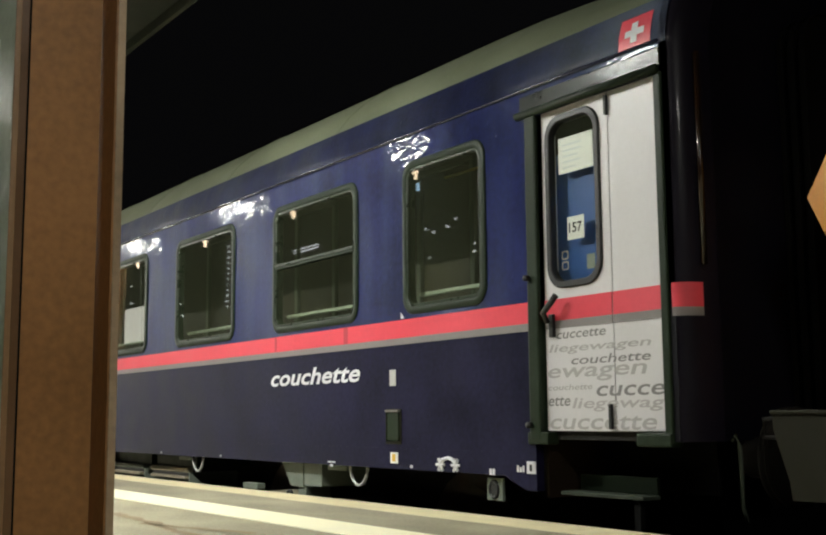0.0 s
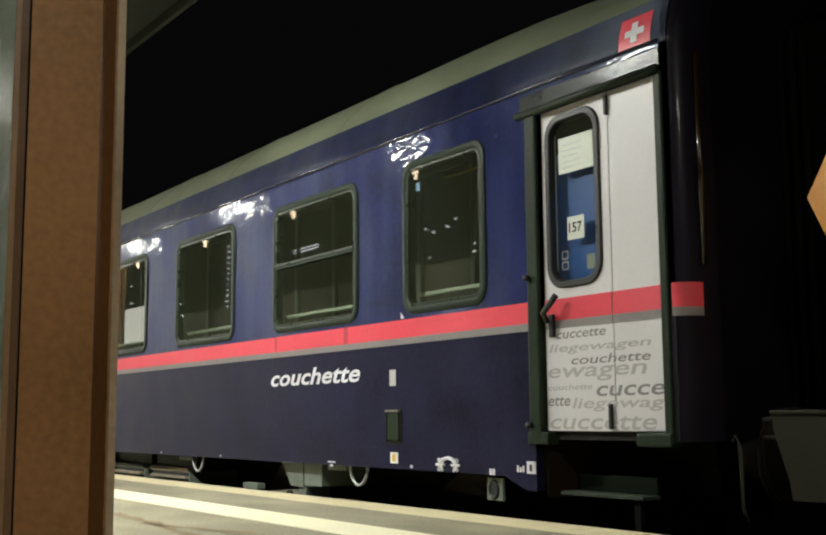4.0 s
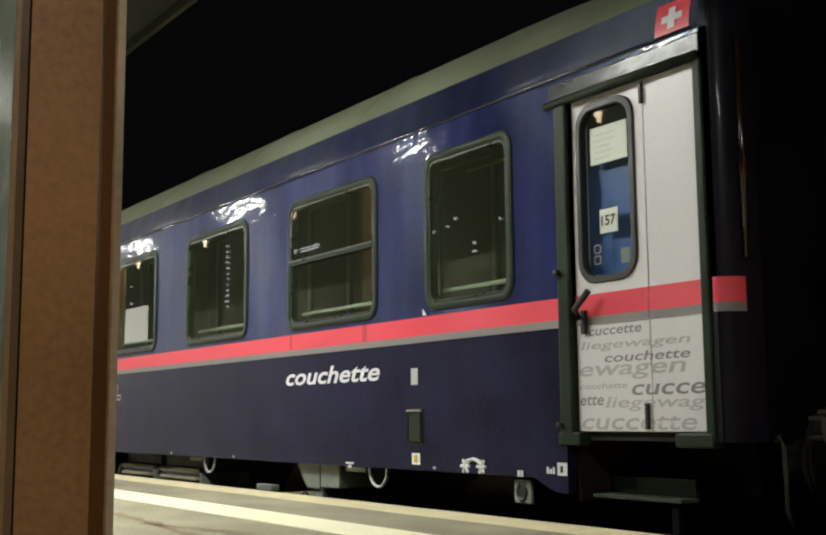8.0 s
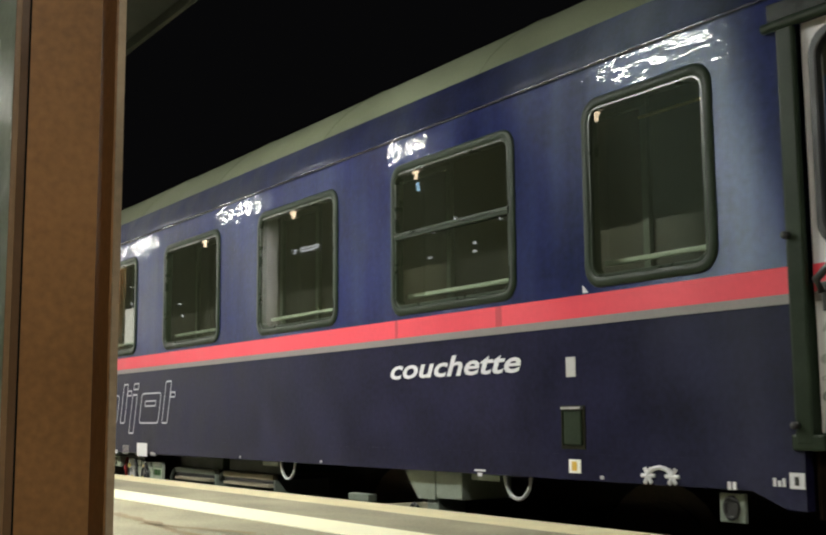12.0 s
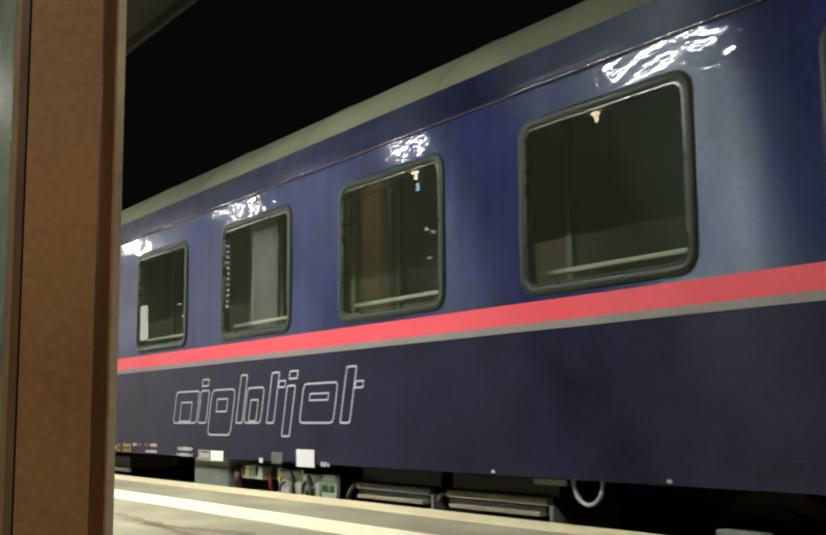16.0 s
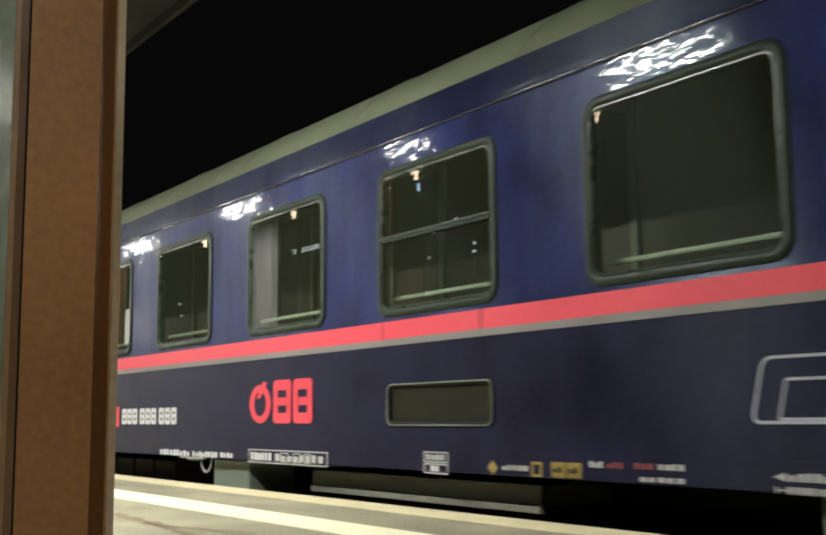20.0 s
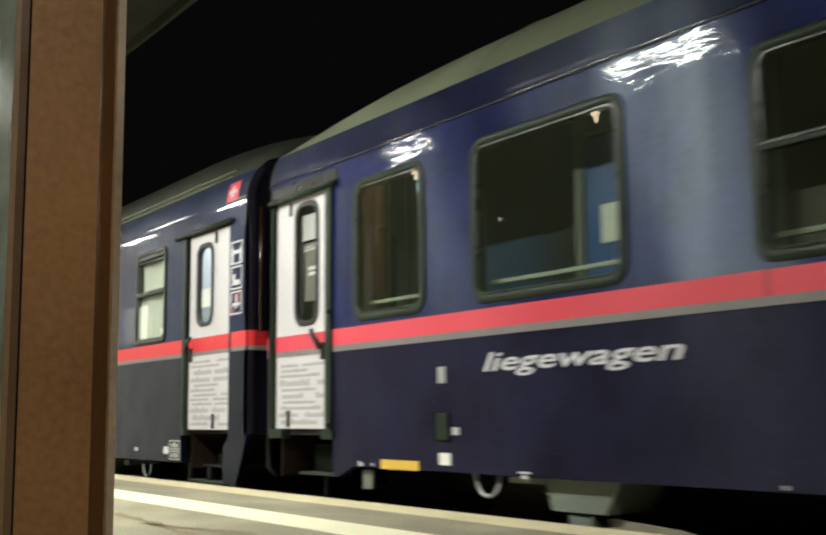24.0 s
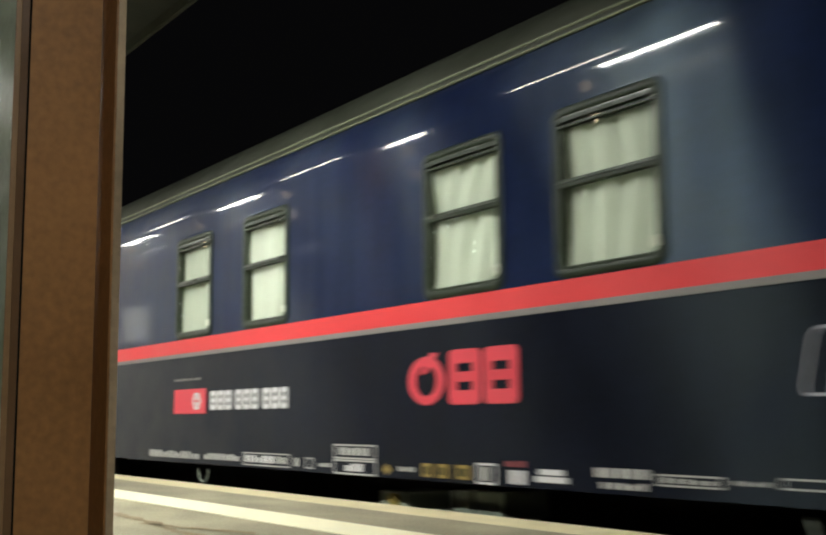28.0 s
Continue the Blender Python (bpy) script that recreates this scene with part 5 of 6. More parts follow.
    decal(c, "white_dot", -27.468, -27.402, 0.417, 0.46, DIMWHITE)
    part("hanging_plate", boxes((-28.56, -28.44, 0.05, 0.07, 0.06, 0.185), bevel=0.006), BOXGREEN, c)
    bars(c, -28.52, -28.46, 0.208, 0.24, 2, WHITE, 31)
    # hatch low in the side
    part("vent_hatch", boxes((-17.36, -16.33, 0.012, 0.05, 0.50, 0.71)), HATCH, c, "dark recessed vent hatch")
    part("hatch_frame", ring(bmesh.new(), 1.09, 0.262, 0.055, 0.024, -0.010, 0.03), HATCH, c, "dark hatch frame", at=(-16.845, 0, 0.597))
    part("hatch_lip", ring(bmesh.new(), 1.085, 0.257, 0.052, 0.007, -0.014, -0.0095, lip=0.002), BOXGREEN, c, at=(-16.845, 0, 0.597))
    # side panel joints
    part("panel_joint", boxes((-24.114, -24.108, -0.0022, 0.001, 0.21, 0.96)), BLACK, c)
    for a, b in ((-28.6, -23.7), (-23.62, -19.85), (-19.75, -15.93), (-15.83, -8.08), (-7.98, -4.9)):
        part("panel_crease", boxes((a, b, -0.0018, 0.001, 0.325, 0.331)), BLUE_LOW, c, "faint pressed crease low in the side")
    for i in range(12):
        x = -27.3 + i * 1.86
        part("roof_seam", loft([[(x + dx, y - 0.002, z + dz) for y, z in ROOFP[:7]] for dx, dz in ((-0.015, 0.001), (0, 0.007), (0.015, 0.001))]), ROOF, c)
    # gear below the sill
    bm = prism(bmesh.new(), [(-7.68, 0.2), (-7.53, 0.03), (-7.345, 0.03), (-7.345, 0.2)], 0.08, 0.5)
    part("gear_box", bm, BOXGREEN, c, "grey-green equipment box")
    part("gear_box", boxes((-7.335, -7.075, 0.08, 0.45, 0.04, 0.2), bevel=0.01), BOXGREEN, c, "grey-green equipment box")
    part("gear_bracket", boxes((-7.46, -7.34, 0.1, 0.3, -0.10, 0.035), bevel=0.01), BOXGREEN, c)
    part("brake_lever", prism(bmesh.new(), [(-8.3, -0.055), (-7.62, -0.002), (-7.46, 0.0), (-7.46, -0.14), (-7.9, -0.14)], 0.14, 0.18), SLATPALE, c, "pale tapered brake lever")
    part("lever_bracket", boxes((-8.46, -8.2, 0.13, 0.2, -0.03, 0.015), bevel=0.008), BOXGREEN, c)
    part("lever_eye", tube(bmesh.new(), [(-7.63 + 0.04 * math.cos(i * 0.5236), 0.12, -0.05 + 0.04 * math.sin(i * 0.5236)) for i in range(12)], 0.012, 6, closed=True), BLACK, c)
    for x, a, b in ((-6.53, -0.42, -0.16), (-9.21, -0.42, -0.16), (-24.38, -0.36, -0.14), (-20.35, -0.42, -0.16), (-27.22, 0.19, 0.49)):
        hoop(c, x)
        decal(c, "step_plate", x + a, x + b, 0.165, 0.195, BOXGREEN, y=0.06)
    for a, b in ((-10.56, -9.64), (-11.62, -10.75)):
        cr = part("battery_cradle", boxes((a - 0.03, b + 0.03, 0.22, 0.75, 0.085, 0.19), bevel=0.01), OLIVE, c, "olive battery cradle with pale slats")
        part("slat", boxes((a, b, 0.15, 0.2, 0.045, 0.088), bevel=0.005), (SLATPALE if a > -10.7 else BOXGREEN), cr)
        part("slat", boxes((a + 0.05, b - 0.04, 0.13, 0.2, -0.012, 0.012), bevel=0.004), SLATPALE, cr)
        part("slat", boxes((a + 0.02, b - 0.02, 0.16, 0.2, 0.016, 0.036), bevel=0.004), BLACK, cr)
        part("cradle_arm", tube(bmesh.new(), [(a - 0.03, 0.17, 0.07), (a - 0.08, 0.17, 0.055), (a - 0.15, 0.18, 0.0), (a - 0.2, 0.2, -0.08)], 0.016, 8), BOXGREEN, cr, smooth=True)
        part("cradle_side", boxes((b + 0.035, b + 0.065, 0.14, 0.6, -0.07, 0.05)), BOXGREEN, cr)
    part("gear_box", boxes((-14.28, -13.57, 0.1, 0.5, -0.06, 0.19), bevel=0.012), BOXGREEN, c, "flat grey-green equipment box")
    for i, (a, b, z1) in enumerate(((-12.655, -12.305, 0.150), (-12.25, -12.03, 0.122), (-12.0, -11.785, 0.128))):
        vp = part("valve_panel", boxes((a, b, 0.09, 0.12, -0.10, z1), bevel=0.008), PALEBAR, c, "pale grey-green valve panel")
        if i < 2:
            cx, cz = (a + b) / 2 - 0.01, -0.02 + 0.02 * i
            part("valve_dial", tube(bmesh.new(), [(cx, 0.09, cz), (cx, 0.065, cz)], 0.082 - 0.012 * i, 20), (DIMWHITE, STEEL)[i], vp, "round pale dial", smooth=False)
            part("dial_ring", tube(bmesh.new(), [(cx + (0.086 - 0.012 * i) * math.cos(q * 0.3142), 0.062, cz + (0.086 - 0.012 * i) * math.sin(q * 0.3142)) for q in range(20)], 0.011, 6, closed=True), (STEEL, BLACK)[i], vp)
            part("dial_needle", boxes((cx - 0.015, cx + 0.015, 0.055, 0.064, cz - 0.07, cz + 0.01)), (BRASS, BLACK)[i], vp, "brass lever")
            part("hose", tube(bmesh.new(), [(b - 0.13, 0.07, z1 - 0.02), (b - 0.07, 0.06, z1 - 0.07), (b - 0.05, 0.06, -0.02), (b - 0.07, 0.07, -0.1)], 0.017, 8), BLACK, vp, smooth=True)
            part("upper_plate", boxes((a + 0.004, b - 0.004, 0.078, 0.089, (0.072, 0.075)[i], z1 - 0.004), bevel=0.004), (TANK, BOXGREEN)[i], vp, "olive upper plate")
            for dx, dz in ((0.05, -0.03), (0.19 - 0.05 * i, -0.06), (0.16, 0.03)):
                part("pipe_stub", tube(bmesh.new(), [(a + dx, 0.09, dz), (a + dx, 0.055, dz)], 0.016, 8), (BLACK, STEEL, BRASS)[int(dx * 100) % 3], vp)
            part("small_valve", tube(bmesh.new(), [(a + 0.06, 0.09, 0.075), (a + 0.06, 0.06, 0.075)], 0.022, 12), BRASS, vp)
        else:
            for q in (0.027, 0.117):
                part("gauge_square", boxes((a + q, a + q + 0.068, 0.080, 0.089, 0.008, 0.058), bevel=0.003), GAUGEGREEN, vp, "dark green square gauge")
            part("upper_plate", boxes((a + 0.004, b - 0.004, 0.082, 0.089, 0.072, z1 - 0.004), bevel=0.003), BOXGREEN, vp)
            part("label_bar", boxes((a + 0.05, b - 0.05, 0.077, 0.081, 0.094, 0.102)), STEEL, vp)
    jb = part("junction_box", boxes((-13.32, -12.96, 0.1, 0.3, 0.05, 0.155), bevel=0.01), PALEBAR, c, "pale grey-green junction box")
    for a, b, m in ((-13.30, -13.26, RUST), (-13.2, -13.15, BRASS), (-13.11, -13.04, TANK)):
        part("clamp", boxes((a, b, 0.085, 0.1, 0.075, 0.145), bevel=0.004), m, jb)
    part("hose", tube(bmesh.new(), [(-12.75, 0.16, 0.06), (-12.68, 0.13, 0.03), (-12.64, 0.12, 0.02)], 0.018), HOSERED, c, smooth=True)
    for x in (-13.47, -12.9):
        part("hose", tube(bmesh.new(), [(x, 0.16, 0.14), (x + 0.02, 0.13, 0.05), (x, 0.16, -0.08)], 0.016), HOSERED, c, smooth=True)
    part("hose_coupling", tube(bmesh.new(), [(-13.52, 0.14, 0.12), (-13.46, 0.12, 0.08), (-13.47, 0.12, 0.0)], 0.025), STEEL, c, smooth=True)
    part("long_tank", boxes((-18.71, -16.13, 0.18, 0.7, 0.036, 0.15), bevel=0.012), TANK, c, "long olive underfloor box")
    part("tank_lip", boxes((-18.71, -16.13, 0.165, 0.20, -0.002, 0.034), bevel=0.004), TANKLIP, c)
    part("gear_box", boxes((-20.285, -19.6, 0.1, 0.5, -0.08, 0.19), bevel=0.012), BOXGREEN, c, "flat grey-green equipment box")
    for i in range(5):
        part("battery_box", boxes((-24.4 + i * 0.56, -23.88 + i * 0.56, 0.3, 0.8, -0.1, 0.13), bevel=0.012), RUST, c, "rusty brown battery box")
    part("gear_box", prism(bmesh.new(), [(-26.76, 0.195), (-26.19, 0.195), (-26.30, 0.035), (-26.70, 0.035)], 0.08, 0.4), BOXGREEN, c, "grey-green equipment box")
    part("gear_bracket", boxes((-26.60, -26.42, 0.1, 0.3, -0.09, 0.03), bevel=0.01), BOXGREEN, c)
    part("brake_lever", prism(bmesh.new(), [(-26.34, 0.012), (-25.90, -0.012), (-25.54, -0.055), (-25.6, -0.14), (-26.3, -0.14)], 0.14, 0.18), SLATPALE, c, "pale tapered brake lever")
    # shunter's grips and brake hose at the rear end
    for a, b, z in ((-30.039, -29.941, 0.389), (-29.952, -29.87, 0.314)):
        part("end_grip", boxes((a, b, 0.235, 0.262, z - 0.012, z + 0.012), bevel=0.006), DIMWHITE, c, "small pale steel grip")
    part("end_hose", tube(bmesh.new(), [(-29.87, 0.22, 0.395), (-30.1, 0.17, 0.392), (-30.135, 0.15, 0.36), (-30.13, 0.15, 0.14), (-30.09, 0.2, 0.08)], 0.018, 8), BLACK, c, "black brake hose", smooth=True)
    bogie(c, -7.25)
    bogie(c, -26.25)
    return c


STRIPE2 = (1.210, 1.090, 1.055)


def sleeping_coach():
    xa, xb = -56.55, -30.24
    c = thing("sleeping_coach", ((xa + xb) / 2, AXIS, RAIL), "dark blue sleeping coach with red stripe and drawn pale curtains", "train coach", "coaches of the train")
    xs = [-32.35, -34.90, -36.08, -38.63, -39.985, -42.56, -43.775, -46.34, -47.73, -50.25, -51.5, -53.9]
    WZ = (1.215, 2.11)
    W = 0.79
    DZ = (0.43, 2.105)
    door = (-31.445, -30.585)
    holes = [(x - W / 2 + 0.045, x + W / 2 - 0.045, WZ[0] + 0.045, WZ[1] - 0.045) for x in xs]
    holes.append((door[0] - 0.012, door[1] + 0.006, 0.3, DZ[1]))
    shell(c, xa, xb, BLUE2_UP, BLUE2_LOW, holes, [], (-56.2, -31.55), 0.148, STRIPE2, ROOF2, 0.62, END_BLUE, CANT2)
    for y, z in ((0.098, 2.545), (0.132, 2.605)):
        part("roof_rail", tube(bmesh.new(), [(xa + 1 + (xb - xa - 1.5) * i / 20, y, z) for i in range(21)], 0.010, 8), ROOF, c, "pale roof edge rail", smooth=True)
    part("near_end_panel", plate_with_holes([-30.575, -30.24], [0.43, (STRIPE2[0] + STRIPE2[2]) / 2], lambda x, z: False, 0.0, 0.05), BLUE2_LOW, c)
    part("end_skirt", prism(bmesh.new(), [(-30.575, 0.43), (-30.24, 0.43), (-30.24, 0.36), (-30.41, 0.0), (-30.66, 0.0), (-30.66, 0.30), (-30.575, 0.36)], 0.0, 0.05), BLUE2_LOW, c, "slanted dark blue skirt beside the steps")
    for x in xs:
        wn = window(c, x, W, *WZ, sliding=True, glass_m=GLASS2, wd=0.05, bar_z=1.705, r=0.07)
        part("top_vent", boxes((x - W / 2 + 0.05, x + W / 2 - 0.05, -0.014, 0.02, 2.03, 2.05), (x - W / 2 + 0.05, x + W / 2 - 0.05, -0.014, 0.02, 2.0, 2.012)), OLIVE, wn)
        rng = random.Random(int(-x * 10))
        for z0, z1 in ((1.26, 1.69), (1.72, 2.0)):
            n = 28
            ph = rng.random() * 6
            lean = rng.uniform(-0.5, 0.5)
            rows = []
            for j in range(7):
                z = z0 + (z1 - z0) * j / 6
                rows.append([(x - 0.35 + 0.70 * i / n, 0.045 + 0.015 * math.sin(i * 0.8 + ph + lean * j) + 0.006 * math.sin(i * 0.31 + ph * 2 + 0.5 * j), z) for i in range(n + 1)])
            part("curtain", loft(rows), CURTAIN, wn, "drawn pale cloth curtain", smooth=True)
        part("window_catch", boxes((x + W / 2 - 0.09, x + W / 2 - 0.05, -0.022, 0.0, 1.30, 1.35), bevel=0.006), CURTAIN, wn)
        part("blackout_board", boxes((x - 0.42, x + 0.42, 0.14, 0.15, 1.15, 2.15)), CURTAIN, c)
    for a, b in ((-56.2, -31.56),):
        n = 9
        for i in range(n):
            u, v = a + (b - a) * i / n, a + (b - a) * (i + 1) / n
            decal(c, "red_stripe", u + 0.0005, v - 0.0005, STRIPE2[1], STRIPE2[0], RED2, "red waist stripe film")
            decal(c, "grey_stripe", u + 0.0005, v - 0.0005, STRIPE2[2], STRIPE2[1], GREY, "grey line under the red stripe")
    decal(c, "red_stripe", -30.52, -30.245, STRIPE2[1], STRIPE2[0], RED2)
    decal(c, "grey_stripe", -30.52, -30.245, STRIPE2[2], STRIPE2[1], GREY)
    d = folding_door(c, *door, *DZ, (-31.285, -30.935, 1.30, 2.02), STRIPE2, True, [], RED2)
    word_bars(d, door[0] + 0.02, door[1] - 0.02, 0.465, 1.03, 8)
    part("door_post", boxes((-31.55, -31.457, -0.01, 0.07, 0.38, 2.105), bevel=0.01), OLIVE, c, "olive door post")
    part("door_gutter", tube(bmesh.new(), [(-31.68, -0.02, 2.125), (-30.5, -0.02, 2.125)], 0.02, 10), OLIVE, c, smooth=True)
    part("short_gutter", tube(bmesh.new(), [(-30.56, 0.005, 2.29), (-30.27, 0.005, 2.29)], 0.012, 8), STEEL, c)
    part("vestibule_wall", boxes((-31.6, -30.3, 0.75, 0.78, 0.5, 2.44), (-31.64, -31.6, 0.1, 0.75, 0.5, 2.44)), INNERWHITE, c)
    part("vestibule_lamp", boxes((-31.5, -30.6, 0.3, 0.5, 2.36, 2.40)), VEST_LIGHT, c, "lit vestibule ceiling lamp")
    part("vestibule_notice", boxes((-31.23, -31.0, 0.040, 0.042, 1.47, 1.62)), PAPER, c, "white paper notice behind the door glass")
    part("inner_handrail", tube(bmesh.new(), [(-31.2, 0.4, 0.8), (-31.2, 0.4, 2.0)], 0.02), BLACK, c)
    signs = (((1.757, 1.945), ((-30.52, -30.495, -0.085, 0.04), (-30.495, -30.375, -0.01, 0.02), (-30.375, -30.35, -0.085, 0.04))),
             ((1.553, 1.741), ((-30.50, -30.46, -0.06, 0.03), (-30.46, -30.37, -0.06, -0.02))),
             ((1.349, 1.537), ((-30.50, -30.36, -0.025, 0.0), (-30.45, -30.42, -0.043, -0.027), (-30.45, -30.42, 0.002, 0.067))))
    for (z0, z1), strokes in signs:
        framed(c, "pictogram_frame", -30.545, -30.33, z0, z1, WHITE, 0.012, "white-framed pictogram")
        for a, b, u, v in strokes:
            part("pictogram_stroke", boxes((a, b, -0.006, -0.003, (z0 + z1) / 2 + u, (z0 + z1) / 2 + v)), WHITE, c)
        part("pictogram_field", boxes((-30.527, -30.503, -0.0055, -0.003, z1 - 0.08, z1 - 0.02)), GREY, c)
    for a, b, u, v in ((-30.415, -30.355, 1.452, 1.518), (-30.50, -30.455, 1.368, 1.414)):
        part("pictogram_field", boxes((a, b, -0.006, -0.003, u, v)), DIMRED, c, "dull red field of a pictogram")
    swiss_flag(c, -30.64, -30.42, 2.285, 2.45)
    step_well(c, -31.45, -30.60, 0.40, 0.2, 0.1, UNDER)
    part("lettering", lettering("sleeping car", -36.08, -34.445, 0.832, 0.968, -0.005, weight=0.012), WHITE, c, "white lettering")
    wordmark_outline(c, -41.47, 0.590, 3.5, 0.385)
    round_emblem(c, -44.345, -43.275, 0.590, 0.905)
    partner_mark(c, -48.13, -47.43, 0.565, 0.775, -45.915)
    bars(c, -48.13, -47.54, 0.848, 0.87, 12, GREY, 7)
    framed(c, "label_frame", -31.805, -31.56, 0.255, 0.335, DIMWHITE, 0.01)
    framed(c, "label_frame", -31.805, -31.56, 0.165, 0.245, DIMWHITE, 0.01)
    bars(c, -31.77, -31.6, 0.275, 0.315, 3, DIMWHITE, 41)
    bars(c, -31.77, -31.6, 0.185, 0.225, 3, DIMWHITE, 42)
    decal(c, "white_label", -31.94, -31.83, 0.214, 0.277, WHITE)
    decal(c, "sill_plate", -35.147, -35.048, 0.193, 0.224, DIMWHITE)
    decal(c, "sill_plate", -32.684, -32.593, 0.227, 0.258, DIMWHITE)
    part("sill_mark", boxes((-34.321, -34.179, -0.005, -0.002, 0.226, 0.236), (-34.285, -34.21, -0.005, -0.002, 0.198, 0.219)), WHITE, c)
    bars(c, -48.71, -47.55, 0.185, 0.245, 14, DIMWHITE, 43, "number_bar")
    bars(c, -47.45, -46.76, 0.19, 0.24, 8, DIMWHITE, 44, "number_bar")
    framed(c, "grid_frame", -46.695, -45.91, 0.165, 0.262, DIMWHITE)
    bars(c, -46.66, -46.15, 0.19, 0.242, 7, WHITE, 45)
    bars(c, -46.12, -45.95, 0.19, 0.242, 2, DIMWHITE, 46)
    bars(c, -45.84, -45.75, 0.18, 0.24, 1, DIMWHITE, 47)
    framed(c, "pictogram_frame", -45.67, -45.555, 0.17, 0.245, DIMWHITE)
    bars(c, -45.475, -45.31, 0.19, 0.215, 3, DIMWHITE, 48)
    framed(c, "weight_frame", -45.27, -44.73, 0.25, 0.345, DIMWHITE, 0.01)
    framed(c, "weight_frame", -45.27, -44.73, 0.15, 0.245, DIMWHITE, 0.01)
    bars(c, -45.2, -44.8, 0.275, 0.325, 6, DIMWHITE, 49)
    bars(c, -45.12, -44.88, 0.172, 0.222, 3, WHITE, 50)
    part("yellow_diamond", prism(bmesh.new(), [(-44.65, 0.198), (-44.597, 0.163), (-44.545, 0.198), (-44.597, 0.233)], -0.006, -0.003), DULLYELLOW, c)
    bars(c, -44.47, -44.285, 0.193, 0.22, 4, DIMWHITE, 51)
    for a, b in ((-44.205, -44.105), (-44.045, -43.94), (-43.855, -43.73)):
        decal(c, "yellow_label", a, b, 0.168, 0.248, DULLYELLOW)
        decal(c, "label_symbol", a + 0.03, b - 0.03, 0.185, 0.23, OLIVE, y=-0.009)
    framed(c, "label_frame", -43.665, -43.485, 0.15, 0.265, WHITE, 0.012)
    bars(c, -43.63, -43.52, 0.17, 0.245, 1, DIMWHITE, 52)
    bars(c, -43.41, -43.21, 0.253, 0.285, 2, DIMRED, 53)
    bars(c, -43.375, -43.215, 0.162, 0.235, 2, WHITE, 54)
    part("jacking_mark", boxes((-43.12, -42.93, -0.006, -0.003, 0.22, 0.248), (-43.15, -42.9, -0.006, -0.003, 0.182, 0.212)), WHITE, c)
    bars(c, -42.70, -42.33, 0.225, 0.27, 5, DIMWHITE, 55)
    bars(c, -42.66, -42.34, 0.172, 0.205, 5, DIMWHITE, 56)
    framed(c, "mark_frame", -42.29, -41.9, 0.2, 0.254, DIMWHITE)
    bars(c, -42.26, -41.93, 0.215, 0.24, 5, DIMWHITE, 57)
    bars(c, -41.84, -41.65, 0.222, 0.242, 4, DIMWHITE, 58)
    framed(c, "mark_frame", -41.59, -41.2, 0.215, 0.262, DIMWHITE)
    # gear below the sill
    for x in (-32.51, -35.97, -41.40, -47.61):
        hoop(c, x, 0.11, 0.105, m=BOXGREEN)
    for a, b, z0, z1, m in ((-36.87, -36.56, -0.08, 0.045, RUST), (-34.83, -34.69, 0.04, 0.095, BOXGREEN), (-34.31, -34.225, -0.06, 0.11, BOXGREEN), (-34.0, -33.83, -0.06, 0.125, BOXGREEN),
                            (-33.45, -33.3, 0.065, 0.115, BOXGREEN), (-44.94, -44.62, -0.06, 0.05, PALEBAR), (-44.125, -43.93, -0.06, 0.09, BOXGREEN), (-43.9, -43.64, -0.06, 0.10, BOXGREEN), (-44.5, -44.2, -0.1, -0.05, PALEBAR)):
        part("gear_box", boxes((a, b, 0.16, 0.5, z0, z1), bevel=0.012), m, c, "underfloor equipment box")
    part("valve_dial", tube(bmesh.new(), [(-44.75, 0.16, -0.01), (-44.75, 0.13, -0.01)], 0.05, 16), BRASS, c)
    for x in (-38.91, -40.09):
        part("pipe_bracket", tube(bmesh.new(), [(x - 0.22, 0.15, 0.12), (x - 0.19, 0.13, 0.005), (x + 0.19, 0.13, 0.005), (x + 0.22, 0.15, 0.12)], 0.016), STEPGREEN, c)
    # low boarding step below the sleeper's door
    part("lower_step_board", boxes((-31.52, -30.79, 0.06, 0.16, -0.016, 0.006), bevel=0.005), STEPGREEN, c, "worn lower step board")
    for x in (-31.57, -31.15):
        part("step_hanger", boxes((x - 0.022, x + 0.022, 0.09, 0.115, 0.006, 0.14), bevel=0.004), UNDER, c)
    bogie(c, -33.9)
    bogie(c, -52.9)
    return c


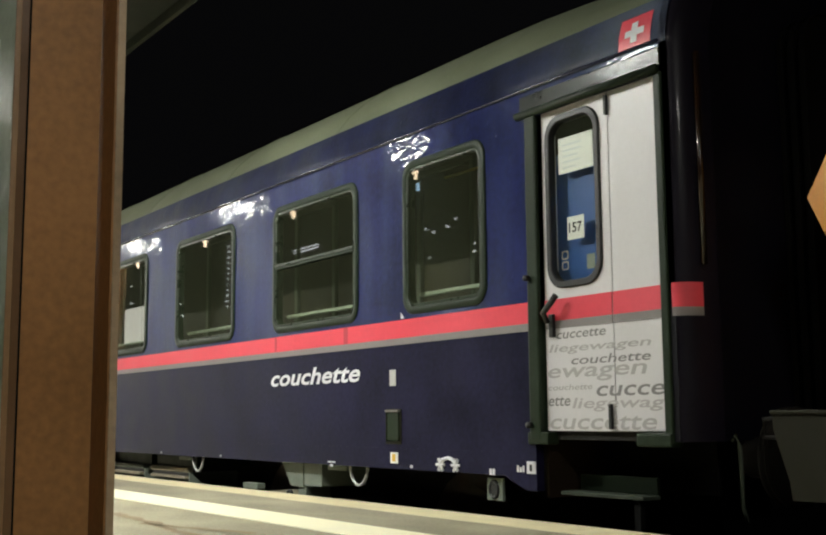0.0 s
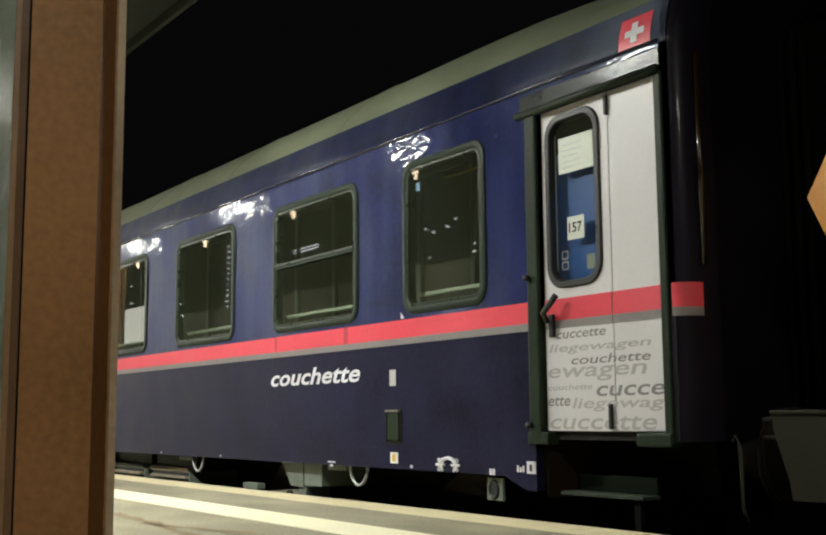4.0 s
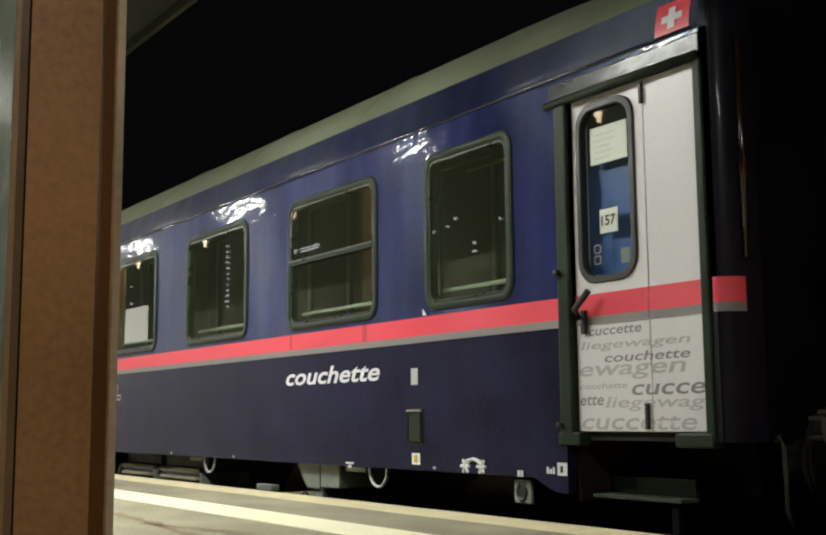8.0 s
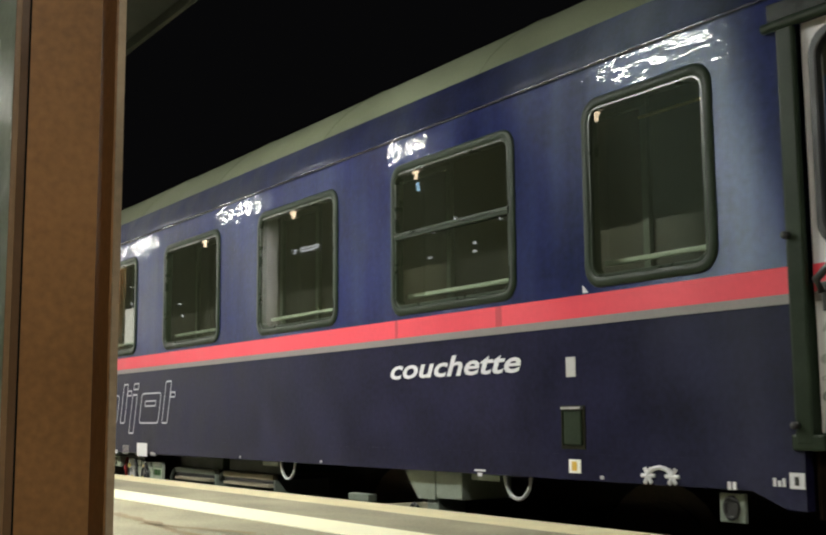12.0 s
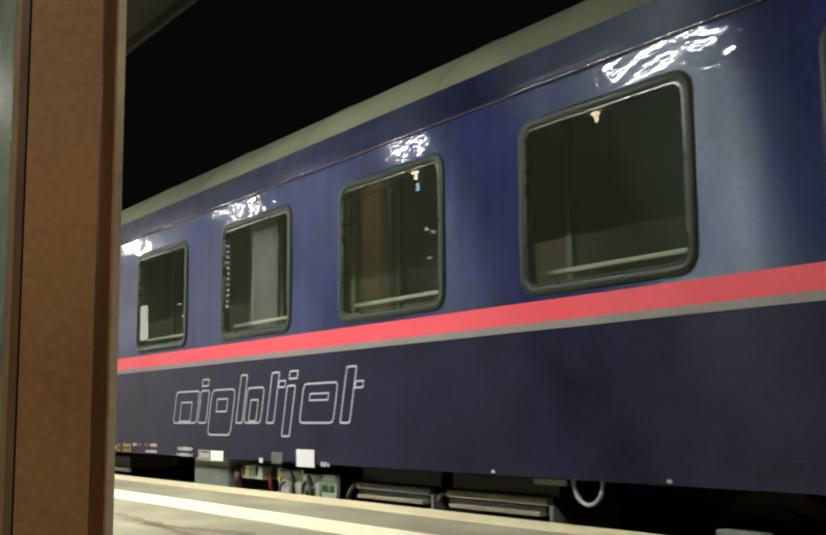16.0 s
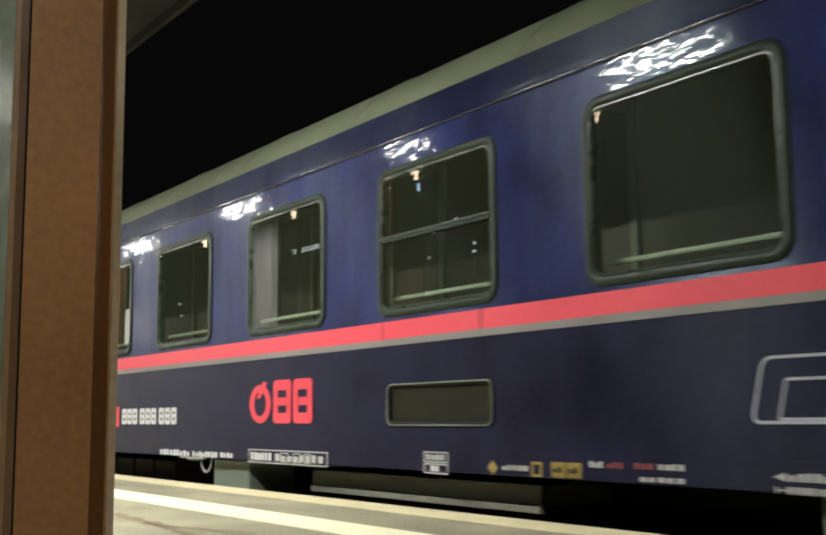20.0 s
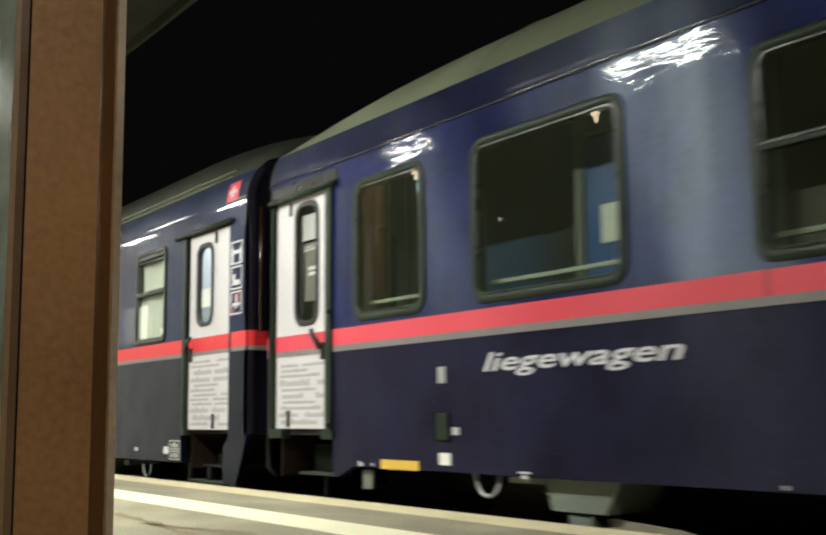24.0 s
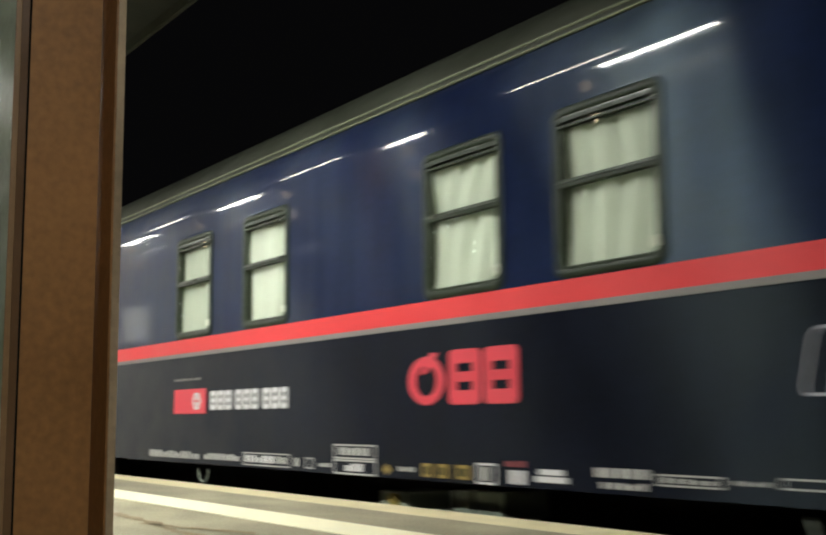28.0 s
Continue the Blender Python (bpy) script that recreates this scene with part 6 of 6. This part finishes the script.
def shunter():
    """The low vehicle coupled ahead of the coaches."""
    x0, x1 = -3.24, 6.2
    c = thing("shunting_locomotive", ((x0 + x1) / 2, AXIS, RAIL), "shunting locomotive with dark green frame and orange body", "locomotive")
    part("frame", prism(bmesh.new(), [(x0, 0.52), (x0, 0.455), (x0 + 0.075, 0.237), (x0 + 0.085, 0.16), (x1 - 0.085, 0.16), (x1 - 0.075, 0.237), (x1, 0.455), (x1, 0.52)], 0.16, 2 * AXIS - 0.16), LOCOGREEN, c, "dark olive green frame and buffer beam")
    part("deck", boxes((x0 - 0.005, x1 + 0.005, 0.145, 2 * AXIS - 0.145, 0.52, 0.538), bevel=0.005), LOCOGREEN, c, "worn deck edge")
    part("hood", prism(bmesh.new(), [(-3.02, 1.43), (-2.88, 1.65), (-2.5, 1.9), (2.2, 1.9), (2.2, 0.545), (-2.6, 0.545)], 0.18, 2 * AXIS - 0.18), LOCOORANGE, c, "orange painted hood")
    part("cab", boxes((2.2, 4.6, 0.12, 2 * AXIS - 0.12, 0.545, 2.9), bevel=0.06), LOCOORANGE, c, "orange driver's cab")
    part("cab_roof", boxes((2.05, 4.75, 0.05, 2 * AXIS - 0.05, 2.9, 3.0), bevel=0.03), LOCOGREEN, c)
    part("cab_window", boxes((2.6, 3.3, 0.1, 0.13, 1.9, 2.6), (3.5, 4.2, 0.1, 0.13, 1.9, 2.6)), GLASS2, c)
    part("rear_hood", boxes((4.6, 6.0, 0.35, 2 * AXIS - 0.35, 0.545, 1.7), bevel=0.05), LOCOORANGE, c)
    part("corner_grip", tube(bmesh.new(), [(x0 - 0.04, 0.25, 0.42), (x0 - 0.12, 0.25, 0.42), (x0 - 0.12, 0.25, 0.5), (x0 - 0.02, 0.25, 0.5)], 0.012), UNDER, c)
    buffers(c, x0, -1)
    buffers(c, x1, 1)
    for x in (-1.6, 0.4, 2.4, 4.6):
        bm = bmesh.new()
        for y0, sg in ((0.60, 1), (2.22, -1)):
            disc(bm, 0, y0 - AXIS, y0 + sg * 0.13 - AXIS, 0, 0.46)
        disc(bm, 0, 0.5 - AXIS, 2.32 - AXIS, 0, 0.085, 14)
        ws = part("wheelset", bm, RUST, c, "rusty steel wheelset", at=(x, AXIS, RAIL + 0.46))
        WHEELS.append(ws)
    return c


COACHES = [couchette_coach(), sleeping_coach(), shunter()]


# ---------------------------------------------------------------- what moves
def way_at(t):
    ts = [r[0] for r in WAY]
    ss = [r[1] for r in WAY]
    i = max(0, min(len(ts) - 2, int(np.searchsorted(ts, t, side="right")) - 1))
    def slope(k):
        if k <= 1:
            return 0.0
        if k == len(ts) - 1:
            return (ss[k] - ss[k - 1]) / (ts[k] - ts[k - 1]) + 0.13
        return (ss[k + 1] - ss[k - 1]) / (ts[k + 1] - ts[k - 1])
    h = ts[i + 1] - ts[i]
    u = (t - ts[i]) / h
    return ((2 * u ** 3 - 3 * u ** 2 + 1) * ss[i] + (u ** 3 - 2 * u ** 2 + u) * h * slope(i)
            + (-2 * u ** 3 + 3 * u ** 2) * ss[i + 1] + (u ** 3 - u ** 2) * h * slope(i + 1))


def motions():
    for c in COACHES:
        x, y, z = c.location
        walk(c, [(t, pose(x + way_at(t), y, z)) for t in [0, 4.9] + [5 + 0.25 * i for i in range(93)]])
    for w in WHEELS:
        x, y, z = w.location
        walk(w, [(t, pose(x, y, z, 0, math.degrees(way_at(t) / 0.46), 0)) for t in [0, 4.9] + [5 + 0.1 * i for i in range(231)]])


motions()
